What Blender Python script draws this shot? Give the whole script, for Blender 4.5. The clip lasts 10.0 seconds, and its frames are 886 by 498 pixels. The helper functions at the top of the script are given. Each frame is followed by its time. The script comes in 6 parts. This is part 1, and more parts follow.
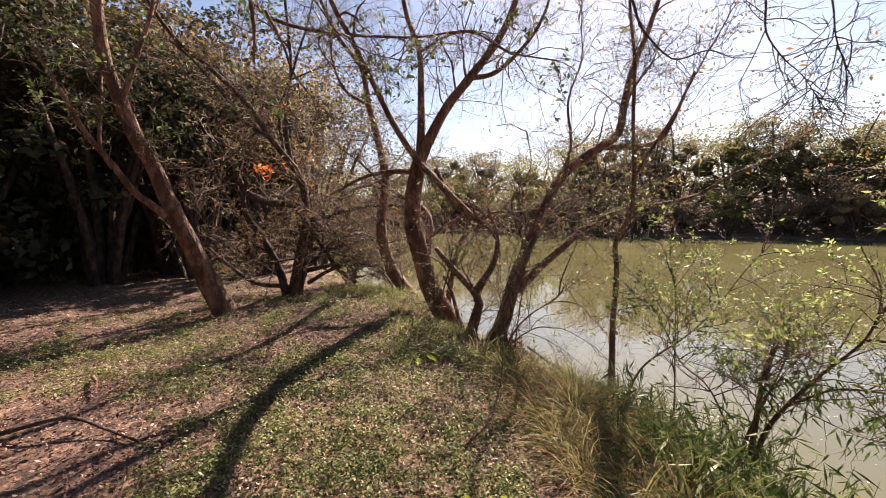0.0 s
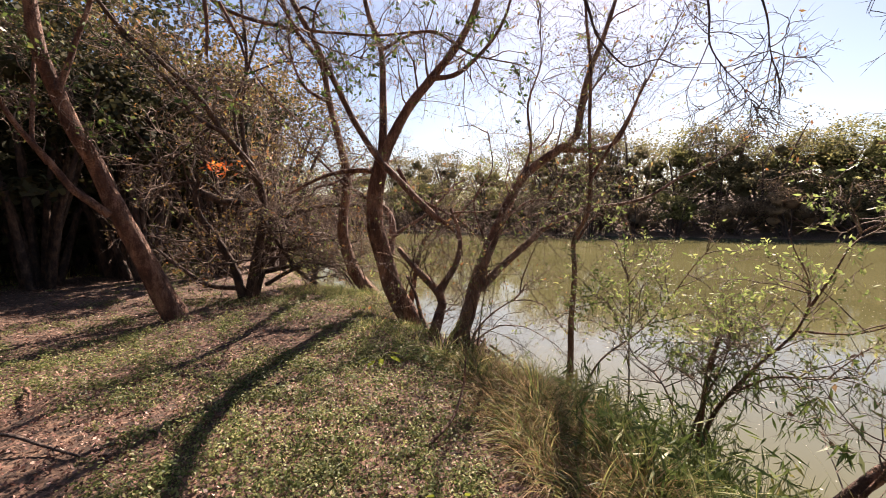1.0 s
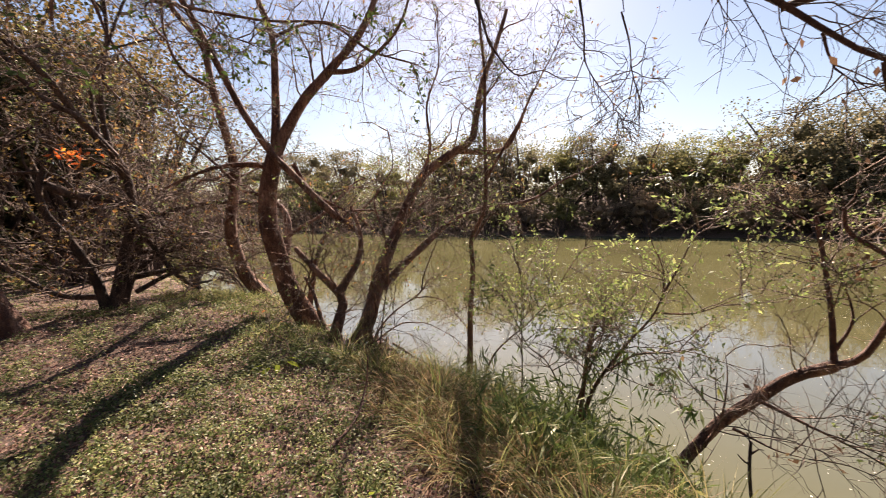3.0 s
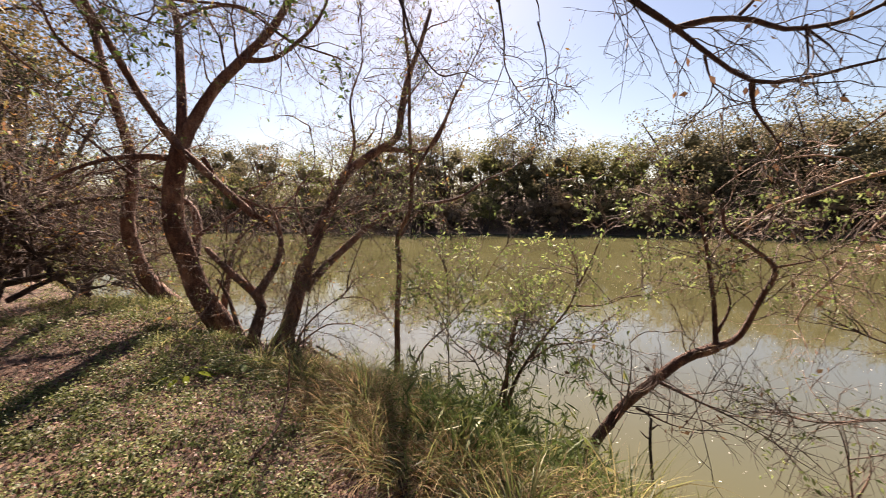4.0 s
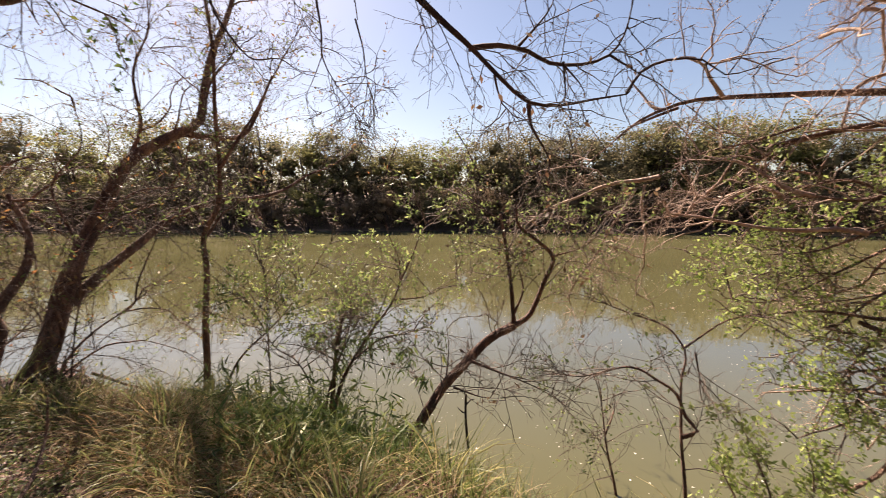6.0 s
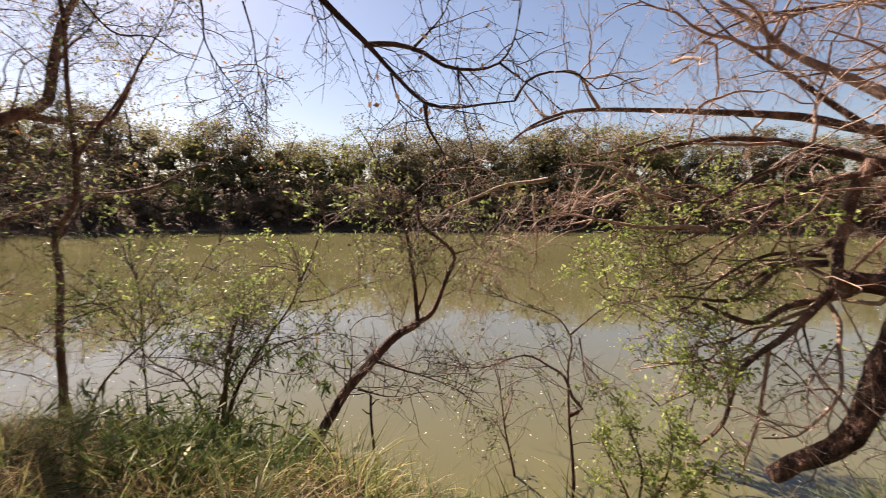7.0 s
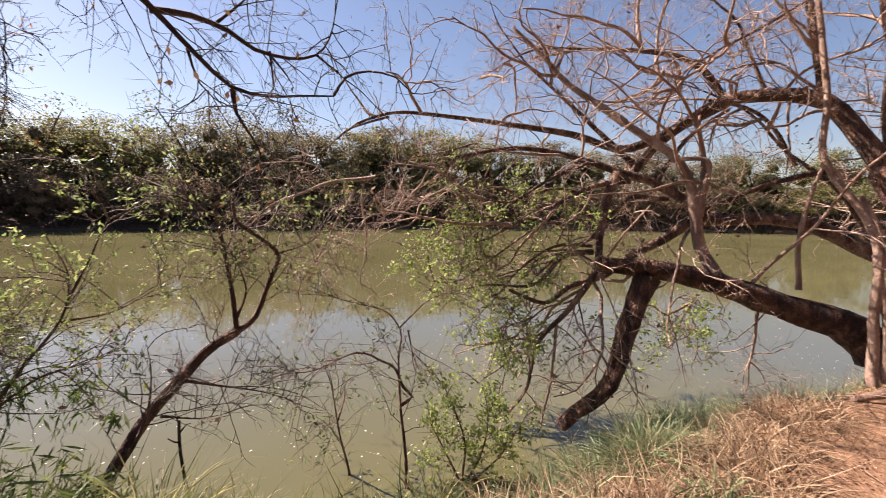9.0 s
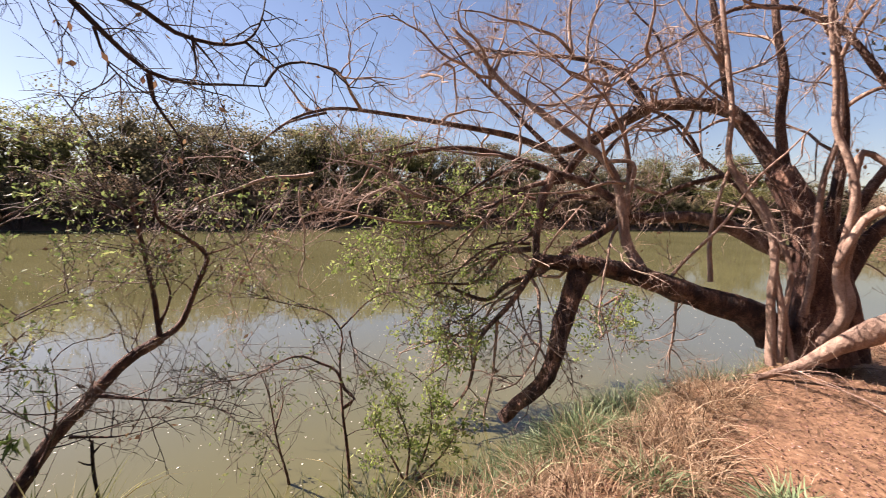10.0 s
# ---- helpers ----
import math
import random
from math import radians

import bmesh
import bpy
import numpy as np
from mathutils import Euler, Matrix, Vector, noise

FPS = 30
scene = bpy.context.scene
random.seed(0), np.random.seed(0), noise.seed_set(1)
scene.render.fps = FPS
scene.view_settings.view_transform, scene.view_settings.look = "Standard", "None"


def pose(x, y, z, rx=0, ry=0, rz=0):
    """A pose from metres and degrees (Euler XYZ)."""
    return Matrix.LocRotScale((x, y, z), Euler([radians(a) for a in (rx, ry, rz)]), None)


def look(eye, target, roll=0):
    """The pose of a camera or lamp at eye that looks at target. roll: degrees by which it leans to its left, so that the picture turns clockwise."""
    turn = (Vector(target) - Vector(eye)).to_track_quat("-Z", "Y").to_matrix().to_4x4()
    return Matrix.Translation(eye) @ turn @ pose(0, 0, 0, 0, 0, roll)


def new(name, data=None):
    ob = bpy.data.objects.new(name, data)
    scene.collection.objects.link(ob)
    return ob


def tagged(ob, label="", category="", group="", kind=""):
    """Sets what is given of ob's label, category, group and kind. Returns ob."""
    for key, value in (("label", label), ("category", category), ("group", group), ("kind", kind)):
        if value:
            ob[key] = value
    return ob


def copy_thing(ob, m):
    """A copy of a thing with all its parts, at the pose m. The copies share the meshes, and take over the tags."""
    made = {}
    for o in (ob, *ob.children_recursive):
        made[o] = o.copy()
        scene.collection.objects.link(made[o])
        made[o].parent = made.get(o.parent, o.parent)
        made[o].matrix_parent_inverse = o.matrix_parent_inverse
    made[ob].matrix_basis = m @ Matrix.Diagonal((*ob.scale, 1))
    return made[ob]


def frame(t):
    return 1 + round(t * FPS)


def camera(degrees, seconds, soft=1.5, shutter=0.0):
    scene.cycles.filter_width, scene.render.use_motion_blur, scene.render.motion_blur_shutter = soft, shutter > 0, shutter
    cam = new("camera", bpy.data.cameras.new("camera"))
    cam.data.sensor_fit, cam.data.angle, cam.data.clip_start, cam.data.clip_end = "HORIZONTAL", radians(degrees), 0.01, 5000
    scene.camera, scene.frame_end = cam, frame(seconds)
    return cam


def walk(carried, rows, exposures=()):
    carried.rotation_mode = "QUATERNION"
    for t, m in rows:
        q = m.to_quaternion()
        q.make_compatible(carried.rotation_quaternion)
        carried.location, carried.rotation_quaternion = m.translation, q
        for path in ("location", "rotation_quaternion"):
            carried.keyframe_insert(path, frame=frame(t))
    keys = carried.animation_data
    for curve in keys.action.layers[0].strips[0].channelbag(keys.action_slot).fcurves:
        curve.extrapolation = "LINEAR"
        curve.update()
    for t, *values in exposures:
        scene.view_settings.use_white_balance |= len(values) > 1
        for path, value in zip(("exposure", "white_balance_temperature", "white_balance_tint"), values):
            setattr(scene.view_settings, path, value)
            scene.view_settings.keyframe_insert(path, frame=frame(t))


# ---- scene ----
cam = camera(93.06, 10.0, soft=0.7, shutter=0.4)
# seconds, place, then yaw, pitch and roll: a pan by a person turning on the spot
ROWS = [
    (0.0, 0.000, 0.000, 1.55, 0.13, -4.25, 1.11),
    (0.5, -0.004, -0.000, 1.55, -2.48, -4.30, 1.04),
    (1.0, -0.004, -0.003, 1.55, -4.98, -4.34, 0.97),
    (1.5, -0.007, -0.009, 1.54, -7.50, -4.33, 0.89),
    (2.0, -0.011, -0.019, 1.54, -10.76, -4.47, 0.73),
    (2.5, -0.006, -0.012, 1.53, -14.20, -4.49, 0.77),
    (4.0, 0.010, -0.011, 1.53, -28.31, -4.88, 0.48),
    (4.5, 0.015, -0.018, 1.53, -34.14, -4.99, 0.35),
    (5.0, 0.018, -0.023, 1.52, -41.44, -5.11, 0.18),
    (5.5, 0.020, -0.030, 1.53, -46.48, -5.24, 0.02),
    (7.0, 0.036, -0.053, 1.53, -64.59, -5.48, -0.44),
    (7.5, 0.035, -0.066, 1.53, -71.39, -5.48, -0.61),
    (8.0, 0.045, -0.070, 1.53, -76.29, -5.62, -0.76),
    (8.5, 0.040, -0.077, 1.53, -81.82, -5.53, -0.90),
    (9.0, 0.039, -0.084, 1.53, -87.24, -5.53, -1.09),
    (9.5, 0.039, -0.091, 1.52, -91.11, -5.49, -1.13),
    (10.0, 0.044, -0.093, 1.52, -95.05, -5.43, -1.19),
]


def turned(x, y, z, yaw, pitch, roll):
    return pose(x, y, z, 0, 0, yaw) @ pose(0, 0, 0, 90 + pitch, 0, 0) @ pose(0, 0, 0, 0, 0, -roll)


walk(cam, [(t, turned(*row)) for t, *row in ROWS], exposures=[(0.0, 1.93, 7200, 24), (2.5, 1.87, 7250, 24), (5.0, 1.73, 7300, 24), (8.0, 1.61, 7000, 26), (10.0, 1.69, 6600, 27)])

# ---- sky and sun ----
SUN_AZ, SUN_EL = 25.0, 40.0   # degrees clockwise from +y, degrees up
world = bpy.data.worlds.new("sky")
scene.world = world
world.use_nodes = True
wn = world.node_tree.nodes
sky = wn.new("ShaderNodeTexSky")
sky.sky_type = "NISHITA"
sky.sun_disc = False
sky.sun_elevation, sky.sun_rotation = radians(SUN_EL), radians(SUN_AZ)
sky.air_density, sky.dust_density, sky.ozone_density = 1.2, 0.5, 2.6
wn["Background"].inputs["Strength"].default_value = 0.042
world.node_tree.links.new(sky.outputs[0], wn["Background"].inputs[0])
sun = new("sun", bpy.data.lights.new("sun", "SUN"))
sun.data.energy, sun.data.angle, sun.data.color = 5.0, radians(0.55), (1.0, 0.91, 0.78)
to_sun = Vector((math.sin(radians(SUN_AZ)) * math.cos(radians(SUN_EL)), math.cos(radians(SUN_AZ)) * math.cos(radians(SUN_EL)), math.sin(radians(SUN_EL))))
sun.matrix_world = look(to_sun * 50, (0, 0, 0))

# ---- materials ----


def material(name):
    m = bpy.data.materials.new(name)
    m.use_nodes = True
    nt = m.node_tree
    nt.nodes.clear()
    return m, nt, nt.nodes.new("ShaderNodeOutputMaterial")


def node(nt, kind, **inputs):
    n = nt.nodes.new(kind)
    for k, v in inputs.items():
        k = k.replace("_", " ")
        if hasattr(v, "is_output"):
            nt.links.new(v, n.inputs[k])
        else:
            n.inputs[k].default_value = v
    return n


def ramp(nt, fac, stops):
    r = nt.nodes.new("ShaderNodeValToRGB")
    nt.links.new(fac, r.inputs[0])
    e = r.color_ramp.elements
    while len(e) < len(stops):
        e.new(0.5)
    for el, (pos, col) in zip(e, stops):
        el.position, el.color = pos, (*col, 1)
    return r.outputs[0]


def coords(nt, sx=1, sy=1, sz=1):
    tc = nt.nodes.new("ShaderNodeTexCoord")
    mp = nt.nodes.new("ShaderNodeMapping")
    mp.inputs["Scale"].default_value = (sx, sy, sz)
    nt.links.new(tc.outputs["Object"], mp.inputs[0])
    return mp.outputs[0]


def leaf_material(name, stops, through_light=0.45, rough=0.5, gloss=0.3):
    m, nt, out = material(name)
    geo = nt.nodes.new("ShaderNodeNewGeometry")
    col = ramp(nt, geo.outputs["Random Per Island"], stops)
    big = node(nt, "ShaderNodeTexNoise", Vector=coords(nt), Scale=1.3, Detail=3.0)
    hsv = nt.nodes.new("ShaderNodeHueSaturation")
    nt.links.new(col, hsv.inputs["Color"])
    mr = nt.nodes.new("ShaderNodeMapRange")
    mr.inputs["From Min"].default_value, mr.inputs["From Max"].default_value = 0.3, 0.7
    mr.inputs["To Min"].default_value, mr.inputs["To Max"].default_value = 0.65, 1.3
    nt.links.new(big.outputs[0], mr.inputs[0])
    nt.links.new(mr.outputs[0], hsv.inputs["Value"])
    p = node(nt, "ShaderNodeBsdfPrincipled", Base_Color=hsv.outputs[0], Roughness=rough)
    p.inputs["Specular IOR Level"].default_value = gloss
    tr = node(nt, "ShaderNodeBsdfTranslucent", Color=hsv.outputs[0])
    mix = nt.nodes.new("ShaderNodeMixShader")
    mix.inputs[0].default_value = through_light
    nt.links.new(p.outputs[0], mix.inputs[1])
    nt.links.new(tr.outputs[0], mix.inputs[2])
    nt.links.new(mix.outputs[0], out.inputs[0])
    return m


def bark_material(name, dark, mid, light, scale=6.0, depth=0.02, rough=0.85):
    m, nt, out = material(name)
    co = coords(nt, 1, 1, 0.45)
    n1 = node(nt, "ShaderNodeTexNoise", Vector=co, Scale=scale, Detail=8.0, Roughness=0.65)
    n2 = node(nt, "ShaderNodeTexNoise", Vector=coords(nt), Scale=scale * 9, Detail=6.0, Roughness=0.7)
    n3 = node(nt, "ShaderNodeTexVoronoi", Vector=coords(nt, 1, 1, 0.35), Scale=scale * 5)
    add = nt.nodes.new("ShaderNodeMath")
    add.operation = "MULTIPLY_ADD"
    nt.links.new(n2.outputs[0], add.inputs[0])
    add.inputs[1].default_value = 0.5
    nt.links.new(n1.outputs[0], add.inputs[2])
    col = ramp(nt, add.outputs[0], [(0.5, dark), (0.72, mid), (0.95, light)])
    h = nt.nodes.new("ShaderNodeMath")
    h.operation = "ADD"
    nt.links.new(n3.outputs[0], h.inputs[0])
    nt.links.new(n2.outputs[0], h.inputs[1])
    b = node(nt, "ShaderNodeBump", Height=h.outputs[0], Strength=0.8, Distance=depth)
    p = node(nt, "ShaderNodeBsdfPrincipled", Base_Color=col, Roughness=rough, Normal=b.outputs[0])
    nt.links.new(p.outputs[0], out.inputs[0])
    return m


BARK_BROWN = bark_material("reddish brown bark", (0.024, 0.011, 0.008), (0.1, 0.045, 0.03), (0.34, 0.19, 0.125), 7.0, 0.03)
BARK_LIMB = bark_material("ridged russet bark", (0.022, 0.011, 0.008), (0.1, 0.052, 0.035), (0.36, 0.22, 0.15), 7.0, 0.04)
BARK_DARK = bark_material("dark brown bark", (0.015, 0.01, 0.008), (0.045, 0.028, 0.022), (0.13, 0.085, 0.06))
BARK_PALE = bark_material("pale tan bark", (0.1, 0.06, 0.042), (0.27, 0.175, 0.125), (0.48, 0.345, 0.26), 5.0, 0.015)
BARK_LOG = bark_material("cracked dead bark", (0.009, 0.005, 0.004), (0.07, 0.031, 0.021), (0.36, 0.19, 0.12), 9.0, 0.1)
TWIG = bark_material("twig bark", (0.035, 0.022, 0.017), (0.1, 0.066, 0.05), (0.26, 0.185, 0.14), 9.0, 0.004)
TWIG_PALE = bark_material("pale twig bark", (0.1, 0.065, 0.05), (0.27, 0.185, 0.14), (0.5, 0.37, 0.28), 9.0, 0.004)
LEAF_FRESH = leaf_material("fresh yellow-green leaf", [(0.0, (0.11, 0.16, 0.045)), (0.5, (0.19, 0.25, 0.08)), (0.85, (0.29, 0.34, 0.125)), (1.0, (0.36, 0.35, 0.14))], 0.5)
LEAF_DEEP = leaf_material("deep green leaf", [(0.0, (0.035, 0.065, 0.02)), (0.5, (0.075, 0.12, 0.03)), (0.9, (0.13, 0.18, 0.05)), (1.0, (0.22, 0.2, 0.06))], 0.4)
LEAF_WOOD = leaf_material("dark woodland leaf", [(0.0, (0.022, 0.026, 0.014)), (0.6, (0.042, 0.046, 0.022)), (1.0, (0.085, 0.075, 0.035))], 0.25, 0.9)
LEAF_AUTUMN = leaf_material("autumn leaf", [(0.0, (0.2, 0.18, 0.06)), (0.5, (0.32, 0.2, 0.07)), (0.8, (0.36, 0.15, 0.06)), (1.0, (0.22, 0.12, 0.07))], 0.45)
LEAF_AUTUMN_DULL = leaf_material("dull olive and yellow leaf", [(0.0, (0.06, 0.05, 0.024)), (0.5, (0.13, 0.105, 0.04)), (0.85, (0.25, 0.17, 0.06)), (1.0, (0.3, 0.17, 0.07))], 0.4, 0.8)
LEAF_ORANGE = leaf_material("orange leaf", [(0.0, (0.5, 0.1, 0.025)), (0.7, (0.6, 0.17, 0.04)), (1.0, (0.6, 0.3, 0.06))], 0.5)
LEAF_BROWN = leaf_material("withered brown leaf", [(0.0, (0.12, 0.07, 0.045)), (0.6, (0.22, 0.13, 0.075)), (1.0, (0.32, 0.22, 0.12))], 0.25)
LEAF_LITTER = leaf_material("fallen leaf", [(0.0, (0.045, 0.022, 0.017)), (0.45, (0.16, 0.078, 0.06)), (0.8, (0.32, 0.175, 0.135)), (1.0, (0.52, 0.35, 0.28))], 0.15, 0.6)
LEAF_COVER = leaf_material("ground cover leaf", [(0.0, (0.05, 0.08, 0.026)), (0.5, (0.14, 0.175, 0.058)), (0.85, (0.28, 0.29, 0.115)), (1.0, (0.42, 0.4, 0.2))], 0.5, 0.5, 0.3)
GRASS_GREEN = leaf_material("green grass blade", [(0.0, (0.065, 0.09, 0.028)), (0.5, (0.16, 0.19, 0.06)), (0.75, (0.31, 0.31, 0.115)), (1.0, (0.52, 0.42, 0.21))], 0.55)
GRASS_DRY = leaf_material("dry grass blade", [(0.0, (0.1, 0.06, 0.036)), (0.5, (0.33, 0.225, 0.135)), (1.0, (0.58, 0.45, 0.3))], 0.4, 0.7)
LEAF_YELLOW = leaf_material("yellow-green broad leaf", [(0.0, (0.14, 0.18, 0.012)), (1.0, (0.2, 0.24, 0.016))], 0.3, 1.0)
LEAF_REED = leaf_material("narrow dark reed leaf", [(0.0, (0.05, 0.085, 0.025)), (0.6, (0.12, 0.17, 0.048)), (0.9, (0.23, 0.27, 0.085)), (1.0, (0.32, 0.29, 0.1))], 0.35)
LEAF_LIME = leaf_material("lime green leaf", [(0.0, (0.13, 0.19, 0.045)), (0.5, (0.26, 0.34, 0.09)), (1.0, (0.42, 0.47, 0.16))], 0.5)
SCRAP = leaf_material("pale floating scrap", [(0.0, (0.5, 0.48, 0.38)), (1.0, (0.8, 0.78, 0.68))], 0.1, 0.6)
GRASS_RUST = leaf_material("rusty grass blade", [(0.0, (0.15, 0.085, 0.042)), (0.4, (0.4, 0.26, 0.125)), (0.7, (0.58, 0.45, 0.24)), (0.85, (0.3, 0.32, 0.12)), (1.0, (0.2, 0.25, 0.08))], 0.5, 0.6)
GRASS_GREY = leaf_material("grey-green grass blade", [(0.0, (0.1, 0.15, 0.07)), (0.6, (0.22, 0.3, 0.15)), (1.0, (0.42, 0.44, 0.24))], 0.35)
# LEAF_FAR and LEAF_FAR_GREEN have distance haze put into their colour: greyer, more blue.
LEAF_FAR = leaf_material("far bank leaf", [(0.0, (0.07, 0.066, 0.038)), (0.5, (0.145, 0.132, 0.075)), (0.85, (0.22, 0.195, 0.108)), (1.0, (0.29, 0.22, 0.135))], 0.55, 0.9, 0.1)
LEAF_FAR_GREEN = leaf_material("far bank bright leaf", [(0.0, (0.09, 0.095, 0.038)), (0.5, (0.19, 0.187, 0.075)), (1.0, (0.31, 0.29, 0.12))], 0.55, 0.9, 0.1)
LEAF_FAR_BROWN = leaf_material("far bank russet leaf", [(0.0, (0.105, 0.077, 0.055)), (0.5, (0.21, 0.152, 0.1)), (1.0, (0.33, 0.245, 0.155))], 0.55, 0.9, 0.1)


def ground_material():
    m, nt, out = material("earth with leaf mould")
    n1 = node(nt, "ShaderNodeTexNoise", Vector=coords(nt), Scale=0.7, Detail=5.0, Roughness=0.6)
    n2 = node(nt, "ShaderNodeTexNoise", Vector=coords(nt), Scale=22.0, Detail=8.0, Roughness=0.7)
    v = node(nt, "ShaderNodeTexVoronoi", Vector=coords(nt), Scale=28.0)
    earth = ramp(nt, n2.outputs[0], [(0.3, (0.1, 0.052, 0.028)), (0.5, (0.23, 0.125, 0.066)), (0.72, (0.36, 0.22, 0.13))])
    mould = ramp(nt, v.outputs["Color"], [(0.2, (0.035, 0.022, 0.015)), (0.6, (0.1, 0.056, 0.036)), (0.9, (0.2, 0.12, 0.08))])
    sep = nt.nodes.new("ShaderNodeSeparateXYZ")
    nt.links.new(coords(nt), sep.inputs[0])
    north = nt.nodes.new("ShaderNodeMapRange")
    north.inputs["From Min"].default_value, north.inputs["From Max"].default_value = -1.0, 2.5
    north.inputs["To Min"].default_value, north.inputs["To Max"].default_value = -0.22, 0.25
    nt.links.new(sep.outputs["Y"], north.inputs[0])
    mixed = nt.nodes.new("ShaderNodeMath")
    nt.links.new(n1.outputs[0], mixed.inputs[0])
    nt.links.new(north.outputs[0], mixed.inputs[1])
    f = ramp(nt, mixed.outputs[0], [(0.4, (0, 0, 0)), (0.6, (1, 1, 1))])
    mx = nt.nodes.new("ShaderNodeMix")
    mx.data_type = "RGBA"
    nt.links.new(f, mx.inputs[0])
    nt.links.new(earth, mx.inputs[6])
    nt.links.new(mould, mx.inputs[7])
    b = node(nt, "ShaderNodeBump", Height=n2.outputs[0], Strength=0.7, Distance=0.03)
    p = node(nt, "ShaderNodeBsdfPrincipled", Base_Color=mx.outputs[2], Roughness=0.95, Normal=b.outputs[0])
    nt.links.new(p.outputs[0], out.inputs[0])
    return m


def water_material():
    m, nt, out = material("murky olive water")
    n1 = node(nt, "ShaderNodeTexNoise", Vector=coords(nt), Scale=0.12, Detail=3.0)
    col = ramp(nt, n1.outputs[0], [(0.35, (0.091, 0.088, 0.04)), (0.65, (0.116, 0.111, 0.053))])
    w1 = node(nt, "ShaderNodeTexNoise", Vector=coords(nt, 1.0, 1.0, 1.0), Scale=2.2, Detail=4.0, Roughness=0.5)
    w2 = node(nt, "ShaderNodeTexNoise", Vector=coords(nt), Scale=0.35, Detail=3.0)
    a = nt.nodes.new("ShaderNodeMath")
    a.operation = "MULTIPLY_ADD"
    nt.links.new(w2.outputs[0], a.inputs[0])
    a.inputs[1].default_value = 2.0
    nt.links.new(w1.outputs[0], a.inputs[2])
    b = node(nt, "ShaderNodeBump", Height=a.outputs[0], Strength=0.1, Distance=0.02)
    silt = node(nt, "ShaderNodeBsdfDiffuse", Color=col)
    gloss = node(nt, "ShaderNodeBsdfGlossy", Roughness=0.04, Normal=b.outputs[0])
    lw = nt.nodes.new("ShaderNodeLayerWeight")
    fac = lw.outputs["Facing"]
    for how, k, plus in (("POWER", 4.0, 0), ("MULTIPLY_ADD", 1.4, 0.02), ("MINIMUM", 0.45, 0)):
        step = nt.nodes.new("ShaderNodeMath")
        step.operation = how
        nt.links.new(fac, step.inputs[0])
        step.inputs[1].default_value, step.inputs[2].default_value = k, plus
        fac = step.outputs[0]
    mix = nt.nodes.new("ShaderNodeMixShader")
    nt.links.new(fac, mix.inputs[0])
    nt.links.new(silt.outputs[0], mix.inputs[1])
    nt.links.new(gloss.outputs[0], mix.inputs[2])
    nt.links.new(mix.outputs[0], out.inputs[0])
    return m


EARTH, WATER = ground_material(), water_material()

# ---- mesh builders ----
rng = np.random.default_rng(7)


def mesh_of(name, verts, faces, mat, smooth=False):
    """A mesh from arrays of vertices and of equal-sized faces."""
    verts, faces = np.asarray(verts, np.float32), np.asarray(faces, np.int32)
    k = faces.shape[1]
    me = bpy.data.meshes.new(name)
    me.vertices.add(len(verts))
    me.vertices.foreach_set("co", verts.ravel())
    me.loops.add(faces.size)
    me.loops.foreach_set("vertex_index", faces.ravel())
    me.polygons.add(len(faces))
    me.polygons.foreach_set("loop_start", np.arange(len(faces), dtype=np.int32) * k)
    me.polygons.foreach_set("loop_total", np.full(len(faces), k, np.int32))
    if smooth:
        me.polygons.foreach_set("use_smooth", np.ones(len(faces), bool))
    me.materials.append(mat)
    me.update(calc_edges=True)
    me.validate()
    return me


def thing(name, place, label, category, group="", kind=""):
    ob = new(name)
    ob.location = place
    return tagged(ob, label, category, group, kind)


def part(name, arrays, mat, parent, label="", smooth=False, kind=""):
    """One mesh part under a thing, from world-placed vertices and faces."""
    verts, faces = arrays
    base = np.array(parent.location if parent.parent is None else parent.parent.location)
    ob = new(name, mesh_of(name, np.asarray(verts) - base, faces, mat, smooth))
    ob.parent = parent
    return tagged(ob, label, kind=kind)


def unit(v):
    return v / (np.linalg.norm(v, axis=-1, keepdims=True) + 1e-9)


def spline(points, step=0.12):
    """Smooth run of points through the given ones."""
    p = np.asarray(points, float)
    p = np.vstack([2 * p[0] - p[1], p, 2 * p[-1] - p[-2]])
    res = []
    for i in range(1, len(p) - 2):
        n = max(2, int(np.linalg.norm(p[i + 1] - p[i]) / step))
        u = np.linspace(0, 1, n, endpoint=False)[:, None]
        a, b, c, d = p[i - 1], p[i], p[i + 1], p[i + 2]
        res.append(0.5 * (2 * b + (c - a) * u + (2 * a - 5 * b + 4 * c - d) * u**2 + (3 * b - a - 3 * c + d) * u**3))
    res.append(p[-2][None])
    return np.vstack(res)


